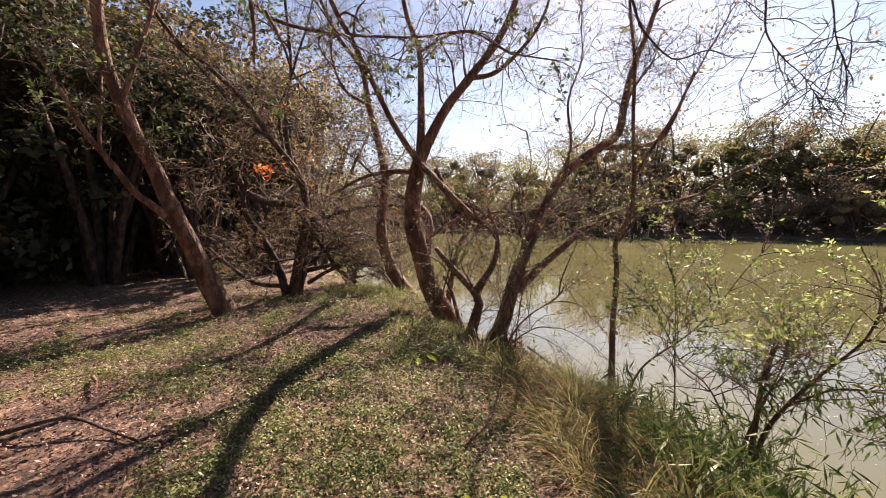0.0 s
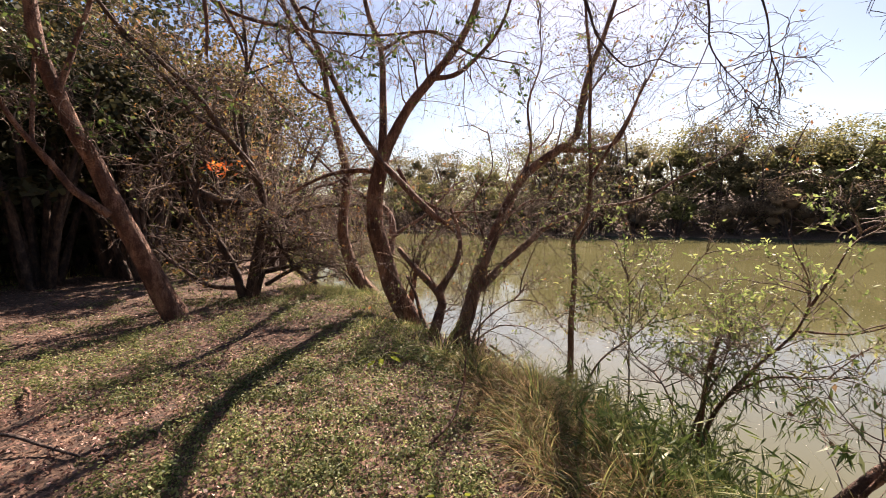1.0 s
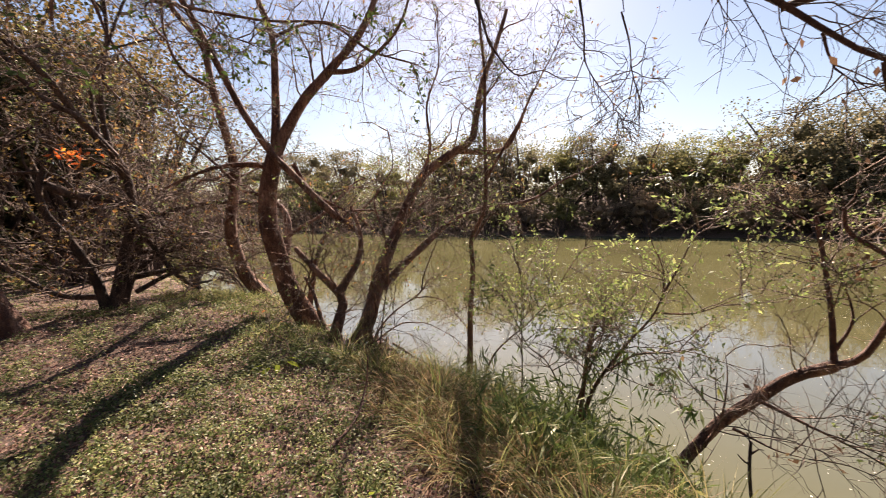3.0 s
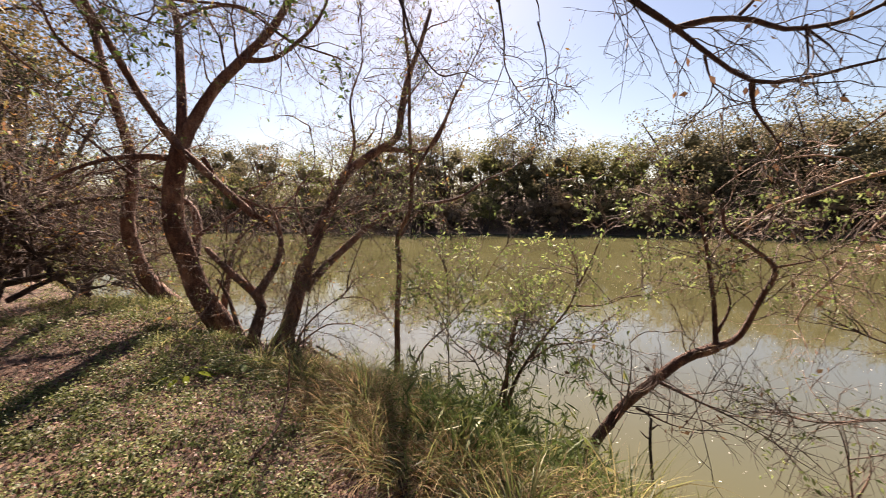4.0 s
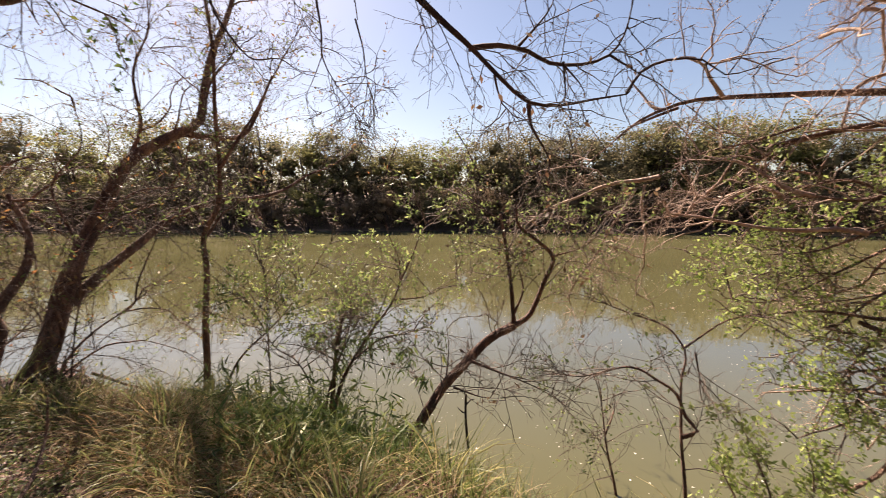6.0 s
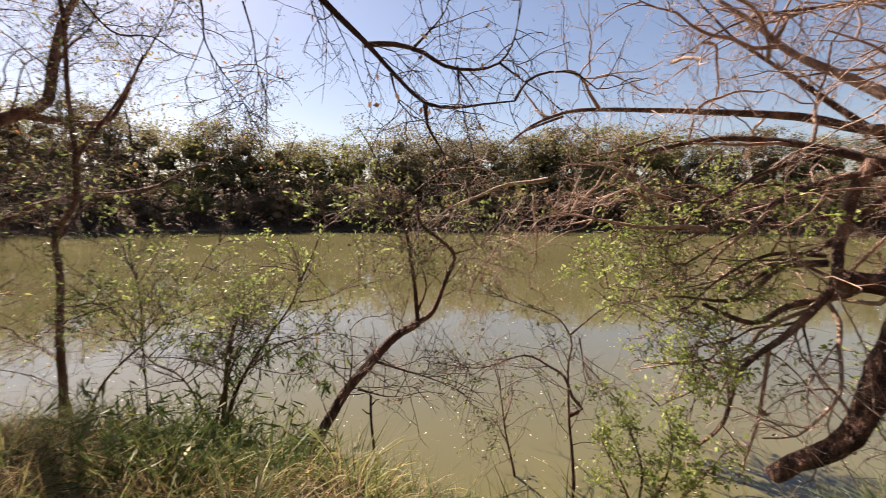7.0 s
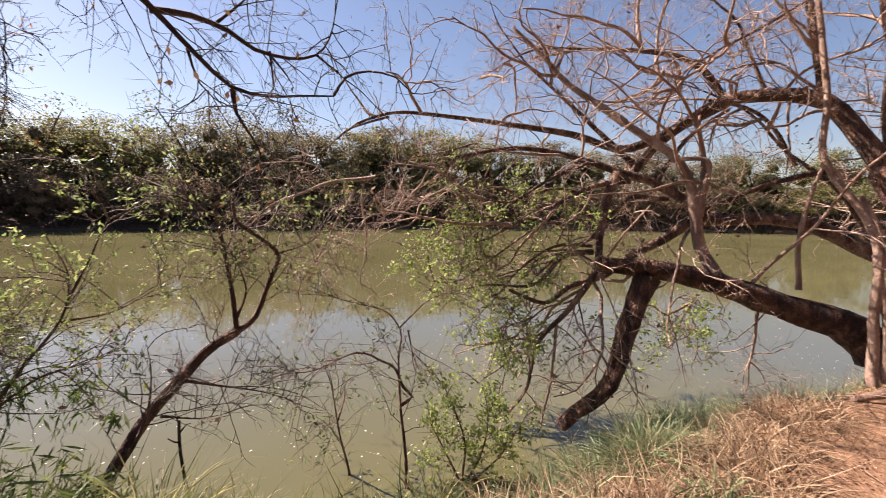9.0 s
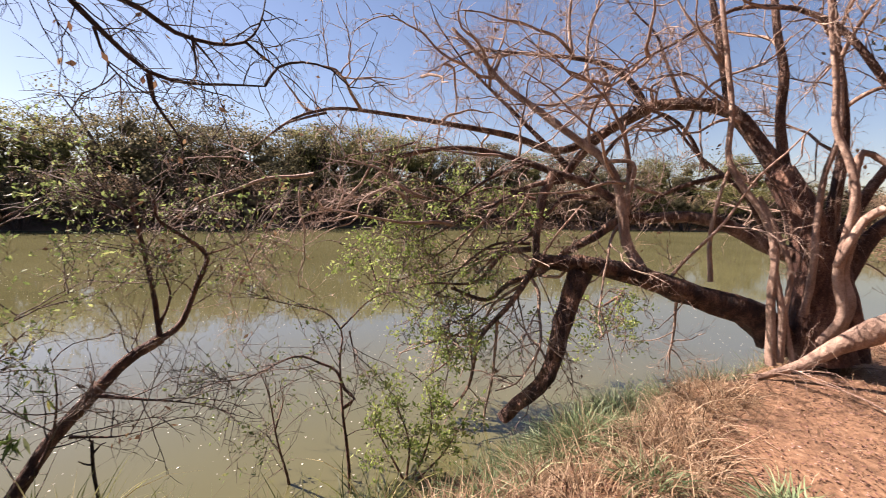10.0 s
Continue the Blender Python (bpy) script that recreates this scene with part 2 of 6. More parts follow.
def tubes(paths, r0, r1, sides=3, power=1.0, rough=0.0):
    """Tapered tubes along many paths (count, steps, 3)."""
    paths = np.asarray(paths, float)
    n, k, _ = paths.shape
    tan = unit(np.gradient(paths, axis=1))
    ref = np.where(np.abs(tan[:, :1, 2:3]) > 0.9, np.array([1.0, 0, 0]), np.array([0, 0, 1.0]))
    mean = unit(paths[:, -1:] - paths[:, :1])
    ref = unit(ref - mean * (ref * mean).sum(-1, keepdims=True))
    a = unit(ref - tan * (ref * tan).sum(-1, keepdims=True))
    b = np.cross(tan, a)
    s = np.linspace(0, 1, k)[None, :] ** power
    rad = np.asarray(r0)[:, None] * (1 - s) + np.asarray(r1)[:, None] * s
    ang = np.arange(sides) * 2 * math.pi / sides
    ring = a[:, :, None] * np.cos(ang)[None, None, :, None] + b[:, :, None] * np.sin(ang)[None, None, :, None]
    rr = rad[:, :, None, None]
    if rough:
        lobes = 1 + rough * np.sin(ang * 2 + rng.uniform(0, 6))[None, None, :, None] + rng.normal(0, rough * 0.35, (n, k, sides, 1))
        rr = rr * lobes
    v = (paths[:, :, None] + ring * rr).reshape(-1, 3)
    base = (np.arange(n) * k * sides)[:, None, None]
    i, j = np.meshgrid(np.arange(k - 1), np.arange(sides), indexing="ij")
    j2 = (j + 1) % sides
    f = np.stack([i * sides + j, i * sides + j2, (i + 1) * sides + j2, (i + 1) * sides + j], -1).reshape(1, -1, 4) + base
    return v, f.reshape(-1, 4)


def limb_mesh(points, r0, r1, sides=10, rough=0.05, flare=0.0):
    path = spline(points, max(0.05, min(0.14, r0 * 1.5)))
    d = np.arange(len(path))[:, None] * 0.35
    path = path + np.sin(d * np.array([1.0, 1.31, 0.77]) + rng.uniform(0, 6, 3)) * r0 * 0.12
    v, f = tubes(path[None], [r0], [r1], sides, 0.75, rough)
    end = unit(path[-1] - path[-2])
    last = v[-sides:]
    cap = [path[-1] + (last - path[-1]) * k + end * r1 * h for k, h in ((0.75, 0.35), (0.3, 0.55), (0.02, 0.6))]
    o = len(v) - sides
    ring = np.arange(sides)
    f = np.vstack([f] + [np.stack([o + i * sides + ring, o + i * sides + (ring + 1) % sides, o + (i + 1) * sides + (ring + 1) % sides, o + (i + 1) * sides + ring], -1) for i in range(3)])
    v = np.vstack([v] + cap)
    if flare:
        foot = v[:len(path) * sides].reshape(len(path), sides, 3)
        grow = 1 + flare * np.exp(-np.arange(len(path)) / 2.5)
        v[:len(path) * sides] = (path[:, None] + (foot - path[:, None]) * grow[:, None, None]).reshape(-1, 3)
    return v, f, path


def joined(items):
    vs, fs, o = [], [], 0
    for v, f in items:
        vs.append(v)
        fs.append(np.asarray(f) + o)
        o += len(v)
    return np.vstack(vs), np.vstack(fs)


def sprout(paths, count, length, steps=5, lo=0.2, side=0.9, up=0.15, wander=0.25, fall=0.0, taper=0.6, pull=(0, 0, 0)):
    """Young shoots along parent paths (list of (k, 3) arrays): their paths."""
    lens = np.array([np.linalg.norm(np.diff(p, axis=0), axis=1).sum() for p in paths])
    which = rng.choice(len(paths), count, p=lens / lens.sum())
    u = rng.uniform(lo, 1, count)
    start, tan = np.empty((count, 3)), np.empty((count, 3))
    for i, (w, q) in enumerate(zip(which, u)):
        p = paths[w]
        x = q * (len(p) - 1)
        a = min(int(x), len(p) - 2)
        start[i] = p[a] + (p[a + 1] - p[a]) * (x - a)
        tan[i] = p[a + 1] - p[a]
    tan = unit(tan)
    way = unit(tan * 0.55 + unit(rng.normal(size=(count, 3))) * side + np.array([0, 0, up]) + np.array(pull))
    size = length * rng.uniform(0.45, 1.25, count) * (1 - taper * u)
    step = (size / (steps - 1))[:, None]
    res = np.empty((count, steps, 3))
    res[:, 0] = start
    for s in range(1, steps):
        way = unit(way + rng.normal(size=(count, 3)) * wander + np.array([0, 0, -fall]))
        res[:, s] = res[:, s - 1] + way * step
    return res


def leaves(centres, size, ratio=0.45, hang=0.0, flat=0.0, spread=0.5, facing=None):
    """Pointed, slightly folded leaves of two faces, one at each place."""
    n = len(centres)
    along = unit(rng.normal(size=(n, 3)) + np.array([0, 0, -hang]))
    if flat:
        along = unit(along * np.array([1, 1, 1 - flat]))
    w = rng.normal(size=(n, 3)) * np.array([1, 1, 1 - flat])
    across = unit(w - along * (w * along).sum(-1, keepdims=True))
    if facing is not None:
        nrm = unit(np.asarray(facing) + rng.normal(size=(n, 3)) * 0.45)
        along = unit(along - nrm * (along * nrm).sum(-1, keepdims=True))
        across = np.cross(nrm, along)
    nrm = np.cross(along, across)
    s = (size * rng.uniform(1 - spread, 1 + spread, n))[:, None]
    c = np.asarray(centres)
    half = s * ratio * 0.5
    v = np.stack([c, c + along * s * 0.45 + across * half + nrm * half * 0.35, c + along * s, c + along * s * 0.45 - across * half + nrm * half * 0.35], 1).reshape(-1, 3)
    f = (np.arange(n) * 4)[:, None] + np.array([[0, 1, 2, 3]])
    return v, f


def along_paths(paths, per, lo=0.3, jitter=0.02):
    """Places along the last part of each path (count, steps, 3)."""
    n, k, _ = paths.shape
    u = rng.uniform(lo, 1, (n, per)) * (k - 1)
    a = np.minimum(u.astype(int), k - 2)
    i = np.arange(n)[:, None]
    p = paths[i, a] + (paths[i, a + 1] - paths[i, a]) * (u - a)[..., None]
    return p.reshape(-1, 3) + rng.normal(0, jitter, (n * per, 3))


# ---- the lie of the land ----
WATER_Z = -0.85
NEAR_SHORE = np.array([(-40, 120), (-20, 55), (-7.6, 25), (-3.4, 14.5), (-0.41, 9.59), (1.10, 6.98), (1.65, 5.29), (2.08, 3.69), (2.42, 2.29), (2.78, 0.88), (3.12, -0.41), (3.75, -1.29), (4.4, -2.1), (4.85, -3.0), (5.2, -4.2), (5.6, -5.6), (7.0, -8.8), (11, -16), (15, -30), (20, -60), (20, -110)])
FAR_SHORE = np.array([(-48.0, 104.0), (-14.0, 90.0), (0.0, 78.8), (10.5, 57.8), (26.8, 39.4), (37.8, 26.2), (46.7, 17.9), (52.5, 2.1), (55.7, -14.7), (56.7, -35.7), (50.4, -65.1), (42.0, -115.5)])


def offset_from(line, x, y):
    """Distance from a line of shore, positive on its left-hand side when walked."""
    best, sign = np.full(x.shape, 1e9), np.ones(x.shape)
    for (ax, ay), (bx, by) in zip(line[:-1], line[1:]):
        dx, dy = bx - ax, by - ay
        u = np.clip(((x - ax) * dx + (y - ay) * dy) / (dx * dx + dy * dy), 0, 1)
        d = np.hypot(x - ax - u * dx, y - ay - u * dy)
        side = np.where(dx * (y - ay) - dy * (x - ax) > 0, 1.0, -1.0)
        near = d < best
        best, sign = np.where(near, d, best), np.where(near, side, sign)
    return best * sign


def ease(a, b, v):
    u = np.clip((v - a) / (b - a), 0, 1)
    return u * u * (3 - 2 * u)


def wave(x, y, s, seed=0.0):
    return np.sin(x * s + 1.3 * np.sin(y * s * 0.7 + seed)) * np.sin(y * s * 1.1 + 1.7 * np.sin(x * s * 0.6 + seed * 2))


def land(x, y):
    """Height of the ground."""
    x, y = np.asarray(x, float), np.asarray(y, float)
    near = -offset_from(NEAR_SHORE, x, y)     # positive on the near bank
    far = offset_from(FAR_SHORE, x, y)        # positive on the far bank
    edge = near + 0.18 * wave(x, y, 1.7) + 0.1 * wave(x, y, 4.1, 2)
    z = -2.6 + 1.75 * ease(-5, 0, edge) + 0.85 * ease(-0.05, 1.25, edge)
    bumps = 0.05 * wave(x, y, 0.9, 1) + 0.018 * wave(x, y, 3.3, 3) + 0.012 * wave(x, y, 7.7, 5)
    z = z + bumps * ease(0.2, 2.5, edge)
    z = z + 0.36 * np.exp(-((x + 1.1) ** 2 / 3.2 + (y - 6.5) ** 2 / 2.6)) * ease(0.0, 1.2, edge)
    z = z - 0.42 * np.exp(-((x - 0.35) ** 2 + (y - 6.45) ** 2) / 0.7) * ease(0.0, 0.6, edge)
    z = z - 0.26 * np.exp(-((x - 0.62) ** 2 / 0.1 + (y - 5.1) ** 2 / 0.2)) * ease(0.0, 0.4, edge)
    z = z + 0.085 * np.clip(near - 8, 0, 60) * ease(7, 14, near)
    return np.where(far > -5, np.maximum(z, -2.6 + 1.75 * ease(-5, 0, far) + 4.6 * ease(0, 17, far) + 0.05 * np.clip(far - 17, 0, 200)), z)


def axis_steps():
    a = np.arange(-9, 9.01, 0.15)
    b = 9 + np.cumsum(np.linspace(0.15, 3.2, 70))
    c = b[-1] + np.cumsum(np.geomspace(5, 900, 16))
    return np.concatenate([-c[::-1], -b[::-1], a, b, c])


gx, gy = np.meshgrid(axis_steps(), axis_steps() + 2.0)
gz = land(gx, gy)
rows_n, cols_n = gx.shape
ii, jj = np.meshgrid(np.arange(rows_n - 1), np.arange(cols_n - 1), indexing="ij")
gf = np.stack([ii * cols_n + jj, ii * cols_n + jj + 1, (ii + 1) * cols_n + jj + 1, (ii + 1) * cols_n + jj], -1).reshape(-1, 4)
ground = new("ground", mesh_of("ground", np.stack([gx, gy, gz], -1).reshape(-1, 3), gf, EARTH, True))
tagged(ground, "reddish brown earth riverbank with worn leaf mould", "ground", kind="structure")
wx = np.array([-60.0, -10, 0, 10, 30, 60, 110])
wv = np.array([(x, y, WATER_Z) for y in (-110.0, -30, 0, 30, 80, 160) for x in wx])
wf = [(r * 7 + c, r * 7 + c + 1, r * 7 + c + 8, r * 7 + c + 7) for r in range(5) for c in range(6)]
water = new("water", mesh_of("water", wv, wf, WATER))
tagged(water, "still murky olive-green river with faint ripples", "river", kind="structure")

# ---- limbs: part, radius at the foot, radius at the tip, points ----
LIMBS_LEFT = [
    ('trunk', 0.190, 0.053, [(-3.49, 6.73, -0.09), (-3.56, 6.69, 0.17), (-3.72, 6.57, 0.62), (-3.91, 6.43, 1.23), (-4.07, 6.28, 1.80), (-4.20, 6.15, 2.40), (-4.31, 6.05, 2.72), (-4.41, 5.94, 3.24), (-4.50, 5.84, 3.70), (-4.53, 5.77, 4.22), (-4.53, 5.72, 4.91), (-4.49, 5.67, 5.71)]),
    ('limb', 0.066, 0.015, [(-4.06, 6.19, 1.66), (-4.22, 6.04, 1.86), (-4.33, 5.91, 2.01), (-4.46, 5.75, 2.33), (-4.60, 5.57, 2.68), (-4.67, 5.44, 2.97), (-4.74, 5.32, 3.28), (-4.80, 5.19, 3.54), (-4.86, 5.07, 3.79)]),
    ('limb', 0.029, 0.025, [(-4.48, 5.77, 2.30), (-4.61, 5.75, 2.58), (-4.65, 5.84, 3.07), (-4.68, 5.96, 3.63), (-4.66, 6.04, 3.93)]),
    ('limb', 0.033, 0.024, [(-4.21, 5.91, 2.69), (-4.05, 5.92, 2.57), (-3.97, 5.89, 2.41)]),
    ('limb', 0.051, 0.030, [(-4.34, 5.83, 3.21), (-4.15, 5.88, 3.74), (-3.96, 5.92, 4.28), (-3.78, 5.93, 5.01)]),
    ('limb', 0.064, 0.011, [(-4.49, 5.68, 5.64), (-3.86, 5.80, 5.85), (-3.23, 5.83, 5.44), (-2.79, 5.77, 4.90), (-2.44, 5.69, 4.39), (-2.04, 5.65, 4.12), (-1.29, 5.57, 3.92), (-0.41, 5.37, 3.78), (0.15, 5.16, 3.75), (0.46, 5.00, 3.67), (0.78, 4.77, 3.35), (1.22, 4.42, 3.12)]),
    ('limb', 0.027, 0.009, [(-2.45, 5.07, 4.49), (-1.80, 5.10, 4.56), (-1.41, 5.00, 4.03), (-1.14, 4.92, 3.66), (-0.81, 4.85, 3.42), (-0.37, 4.75, 3.25), (0.00, 4.61, 2.99)]),
    ('limb', 0.033, 0.017, [(-2.14, 4.98, 4.03), (-2.13, 4.98, 3.69), (-2.14, 4.97, 3.38)]),
    ('limb', 0.022, 0.009, [(-1.97, 4.95, 3.93), (-1.78, 4.92, 3.54), (-1.66, 4.88, 3.22), (-1.42, 4.88, 2.89), (-1.16, 4.87, 2.63), (-0.91, 4.82, 2.18)]),
]
LIMBS_MID = [
    ('trunk', 0.106, 0.027, [(-3.16, 8.62, -0.10), (-2.97, 8.57, 0.75), (-2.77, 8.48, 1.67), (-2.81, 8.34, 2.42), (-3.03, 8.18, 2.81), (-3.23, 8.03, 3.13), (-3.49, 7.79, 3.62), (-3.76, 7.55, 3.96), (-4.01, 7.31, 4.25), (-4.22, 7.09, 4.46), (-4.37, 6.89, 4.72), (-4.51, 6.65, 5.10)]),
    ('trunk', 0.100, 0.035, [(-3.27, 8.58, -0.07), (-3.39, 8.51, 0.64), (-3.61, 8.38, 1.23), (-3.84, 8.24, 1.69), (-3.87, 8.20, 2.12), (-3.71, 8.25, 2.56), (-3.72, 8.21, 3.09)]),
    ('trunk', 0.090, 0.023, [(-3.06, 8.66, -0.02), (-2.83, 8.69, 0.85), (-2.70, 8.69, 1.67), (-2.98, 8.54, 2.58), (-3.08, 8.45, 3.51), (-2.92, 8.45, 4.54), (-2.93, 8.38, 5.46), (-2.97, 8.33, 6.16)]),
    ('limb', 0.057, 0.021, [(-3.41, 8.75, 0.20), (-3.98, 8.72, 0.28), (-4.50, 8.71, 0.64), (-4.89, 8.71, 1.01)]),
    ('limb', 0.067, 0.027, [(-2.83, 8.65, 1.44), (-2.41, 8.57, 1.60), (-1.62, 8.39, 1.81), (-0.92, 8.17, 1.80), (-0.47, 7.99, 1.72)]),
    ('limb', 0.063, 0.023, [(-2.91, 8.72, 0.50), (-2.44, 8.72, 0.60), (-1.83, 8.69, 0.72), (-1.36, 8.63, 0.59), (-1.00, 8.53, 0.25)]),
    ('limb', 0.051, 0.017, [(-2.84, 8.75, 0.97), (-2.29, 8.67, 0.96), (-1.55, 8.52, 1.13), (-0.96, 8.34, 0.96)]),
    ('limb', 0.071, 0.034, [(-3.76, 8.18, 2.07), (-3.37, 8.28, 1.90), (-2.96, 8.36, 1.84), (-2.54, 8.39, 1.21), (-2.11, 8.39, 0.53), (-1.79, 8.40, 0.29)]),
    ('limb', 0.044, 0.015, [(-3.18, 7.90, 3.10), (-3.56, 7.67, 3.35), (-3.82, 7.45, 3.83), (-4.13, 7.19, 4.26), (-4.35, 6.98, 4.49)]),
    ('limb', 0.041, 0.014, [(-3.07, 8.26, 2.82), (-3.07, 8.16, 3.60), (-2.77, 8.17, 4.43), (-2.47, 8.15, 5.24), (-2.26, 8.13, 5.94)]),
    ('limb', 0.049, 0.016, [(-2.74, 8.36, 0.31), (-2.26, 8.30, 0.56), (-1.74, 8.22, 0.67), (-1.30, 8.13, 0.59), (-1.05, 8.02, 0.33), (-0.94, 7.94, 0.12)]),
    ('limb', 0.045, 0.016, [(-2.76, 8.56, 0.63), (-2.23, 8.47, 1.09), (-1.64, 8.38, 1.25), (-1.18, 8.28, 1.08), (-0.72, 8.17, 1.19)]),
    ('limb', 0.045, 0.017, [(-2.64, 8.60, 1.49), (-2.11, 8.60, 2.00), (-1.53, 8.59, 2.22), (-0.96, 8.55, 2.09)]),
    ('limb', 0.042, 0.015, [(-3.40, 8.34, 1.90), (-3.71, 8.34, 2.24), (-4.23, 8.26, 2.25), (-4.64, 8.18, 2.03)]),
]
LIMBS_CENTRE = [
    ('trunk', 0.169, 0.109, [(0.26, 6.43, -0.39), (0.02, 6.40, 0.07), (-0.22, 6.35, 0.52), (-0.37, 6.31, 1.01), (-0.48, 6.27, 1.44), (-0.44, 6.23, 1.89), (-0.32, 6.19, 2.36)]),
    ('limb', 0.114, 0.038, [(-0.32, 6.19, 2.36), (-0.14, 6.18, 2.76), (0.09, 6.15, 3.15), (0.38, 6.10, 3.49), (0.79, 6.01, 3.96), (0.98, 5.95, 4.29), (1.12, 5.88, 4.70), (1.29, 5.80, 5.28)]),
    ('limb', 0.089, 0.028, [(-0.33, 6.19, 2.26), (-0.29, 6.25, 2.83), (-0.29, 6.30, 3.49), (-0.32, 6.34, 4.03), (-0.46, 6.36, 4.42), (-0.54, 6.40, 4.90), (-0.62, 6.44, 5.56)]),
    ('limb', 0.057, 0.034, [(0.45, 6.06, 1.53), (0.13, 6.04, 1.84), (-0.17, 6.00, 2.16), (-0.37, 5.96, 2.39), (-0.67, 5.89, 2.88), (-0.91, 5.81, 3.36), (-1.14, 5.71, 3.88), (-1.36, 5.61, 4.30), (-1.53, 5.52, 4.74)]),
    ('limb', 0.032, 0.012, [(0.45, 6.06, 1.53), (0.69, 6.06, 1.35), (0.81, 6.09, 1.01), (0.78, 6.14, 0.67)]),
    ('trunk', 0.158, 0.030, [(-0.28, 7.80, -0.29), (-0.55, 7.72, 0.07), (-0.86, 7.63, 0.44), (-1.02, 7.55, 0.90), (-1.10, 7.47, 1.43), (-1.01, 7.38, 2.21), (-1.09, 7.26, 2.92), (-1.19, 7.17, 3.46), (-1.28, 7.06, 4.02), (-1.61, 6.90, 4.41), (-1.88, 6.71, 5.01)]),
    ('limb', 0.045, 0.016, [(0.39, 6.01, 3.48), (0.77, 5.92, 3.53), (1.21, 5.77, 3.91), (1.41, 5.68, 4.30), (1.45, 5.62, 4.69)]),
    ('limb', 0.049, 0.017, [(-0.31, 6.19, 2.22), (-0.70, 6.36, 2.26), (-1.15, 6.52, 2.21), (-1.53, 6.65, 2.07), (-1.78, 6.72, 1.95)]),
    ('limb', 0.081, 0.028, [(-0.27, 6.69, 0.98), (-0.21, 6.86, 1.42), (-0.32, 6.97, 1.70), (-0.65, 7.08, 1.90), (-0.89, 7.14, 1.95)]),
    ('limb', 0.032, 0.013, [(-1.05, 6.38, 3.23), (-1.39, 6.26, 3.42), (-1.53, 6.18, 3.80), (-1.56, 6.10, 4.31), (-1.56, 6.02, 4.87)]),
    ('limb', 0.065, 0.013, [(0.02, 6.81, 0.07), (0.12, 6.79, 0.59), (0.27, 6.76, 1.15), (0.50, 6.73, 1.42), (0.42, 6.72, 1.86), (0.85, 6.64, 1.99), (1.06, 6.60, 1.95)]),
    ('limb', 0.036, 0.012, [(-0.10, 6.14, 2.25), (0.13, 6.15, 1.88), (0.54, 6.14, 1.64), (0.86, 6.11, 1.43), (1.18, 6.06, 1.10)]),
    ('limb', 0.027, 0.010, [(-0.28, 6.33, 3.99), (0.18, 6.21, 4.17), (0.53, 6.10, 4.11), (0.93, 5.92, 3.79), (1.28, 5.74, 3.64), (1.61, 5.56, 3.49), (1.84, 5.38, 3.18)]),
    ('limb', 0.036, 0.014, [(-0.23, 6.69, 1.24), (0.04, 6.75, 1.42), (0.32, 6.80, 1.60), (0.79, 6.85, 2.05), (0.97, 6.86, 2.14)]),
    ('limb', 0.034, 0.013, [(-0.90, 6.51, 2.05), (-1.27, 6.69, 2.42), (-1.65, 6.83, 2.72), (-1.94, 6.93, 3.02)]),
]
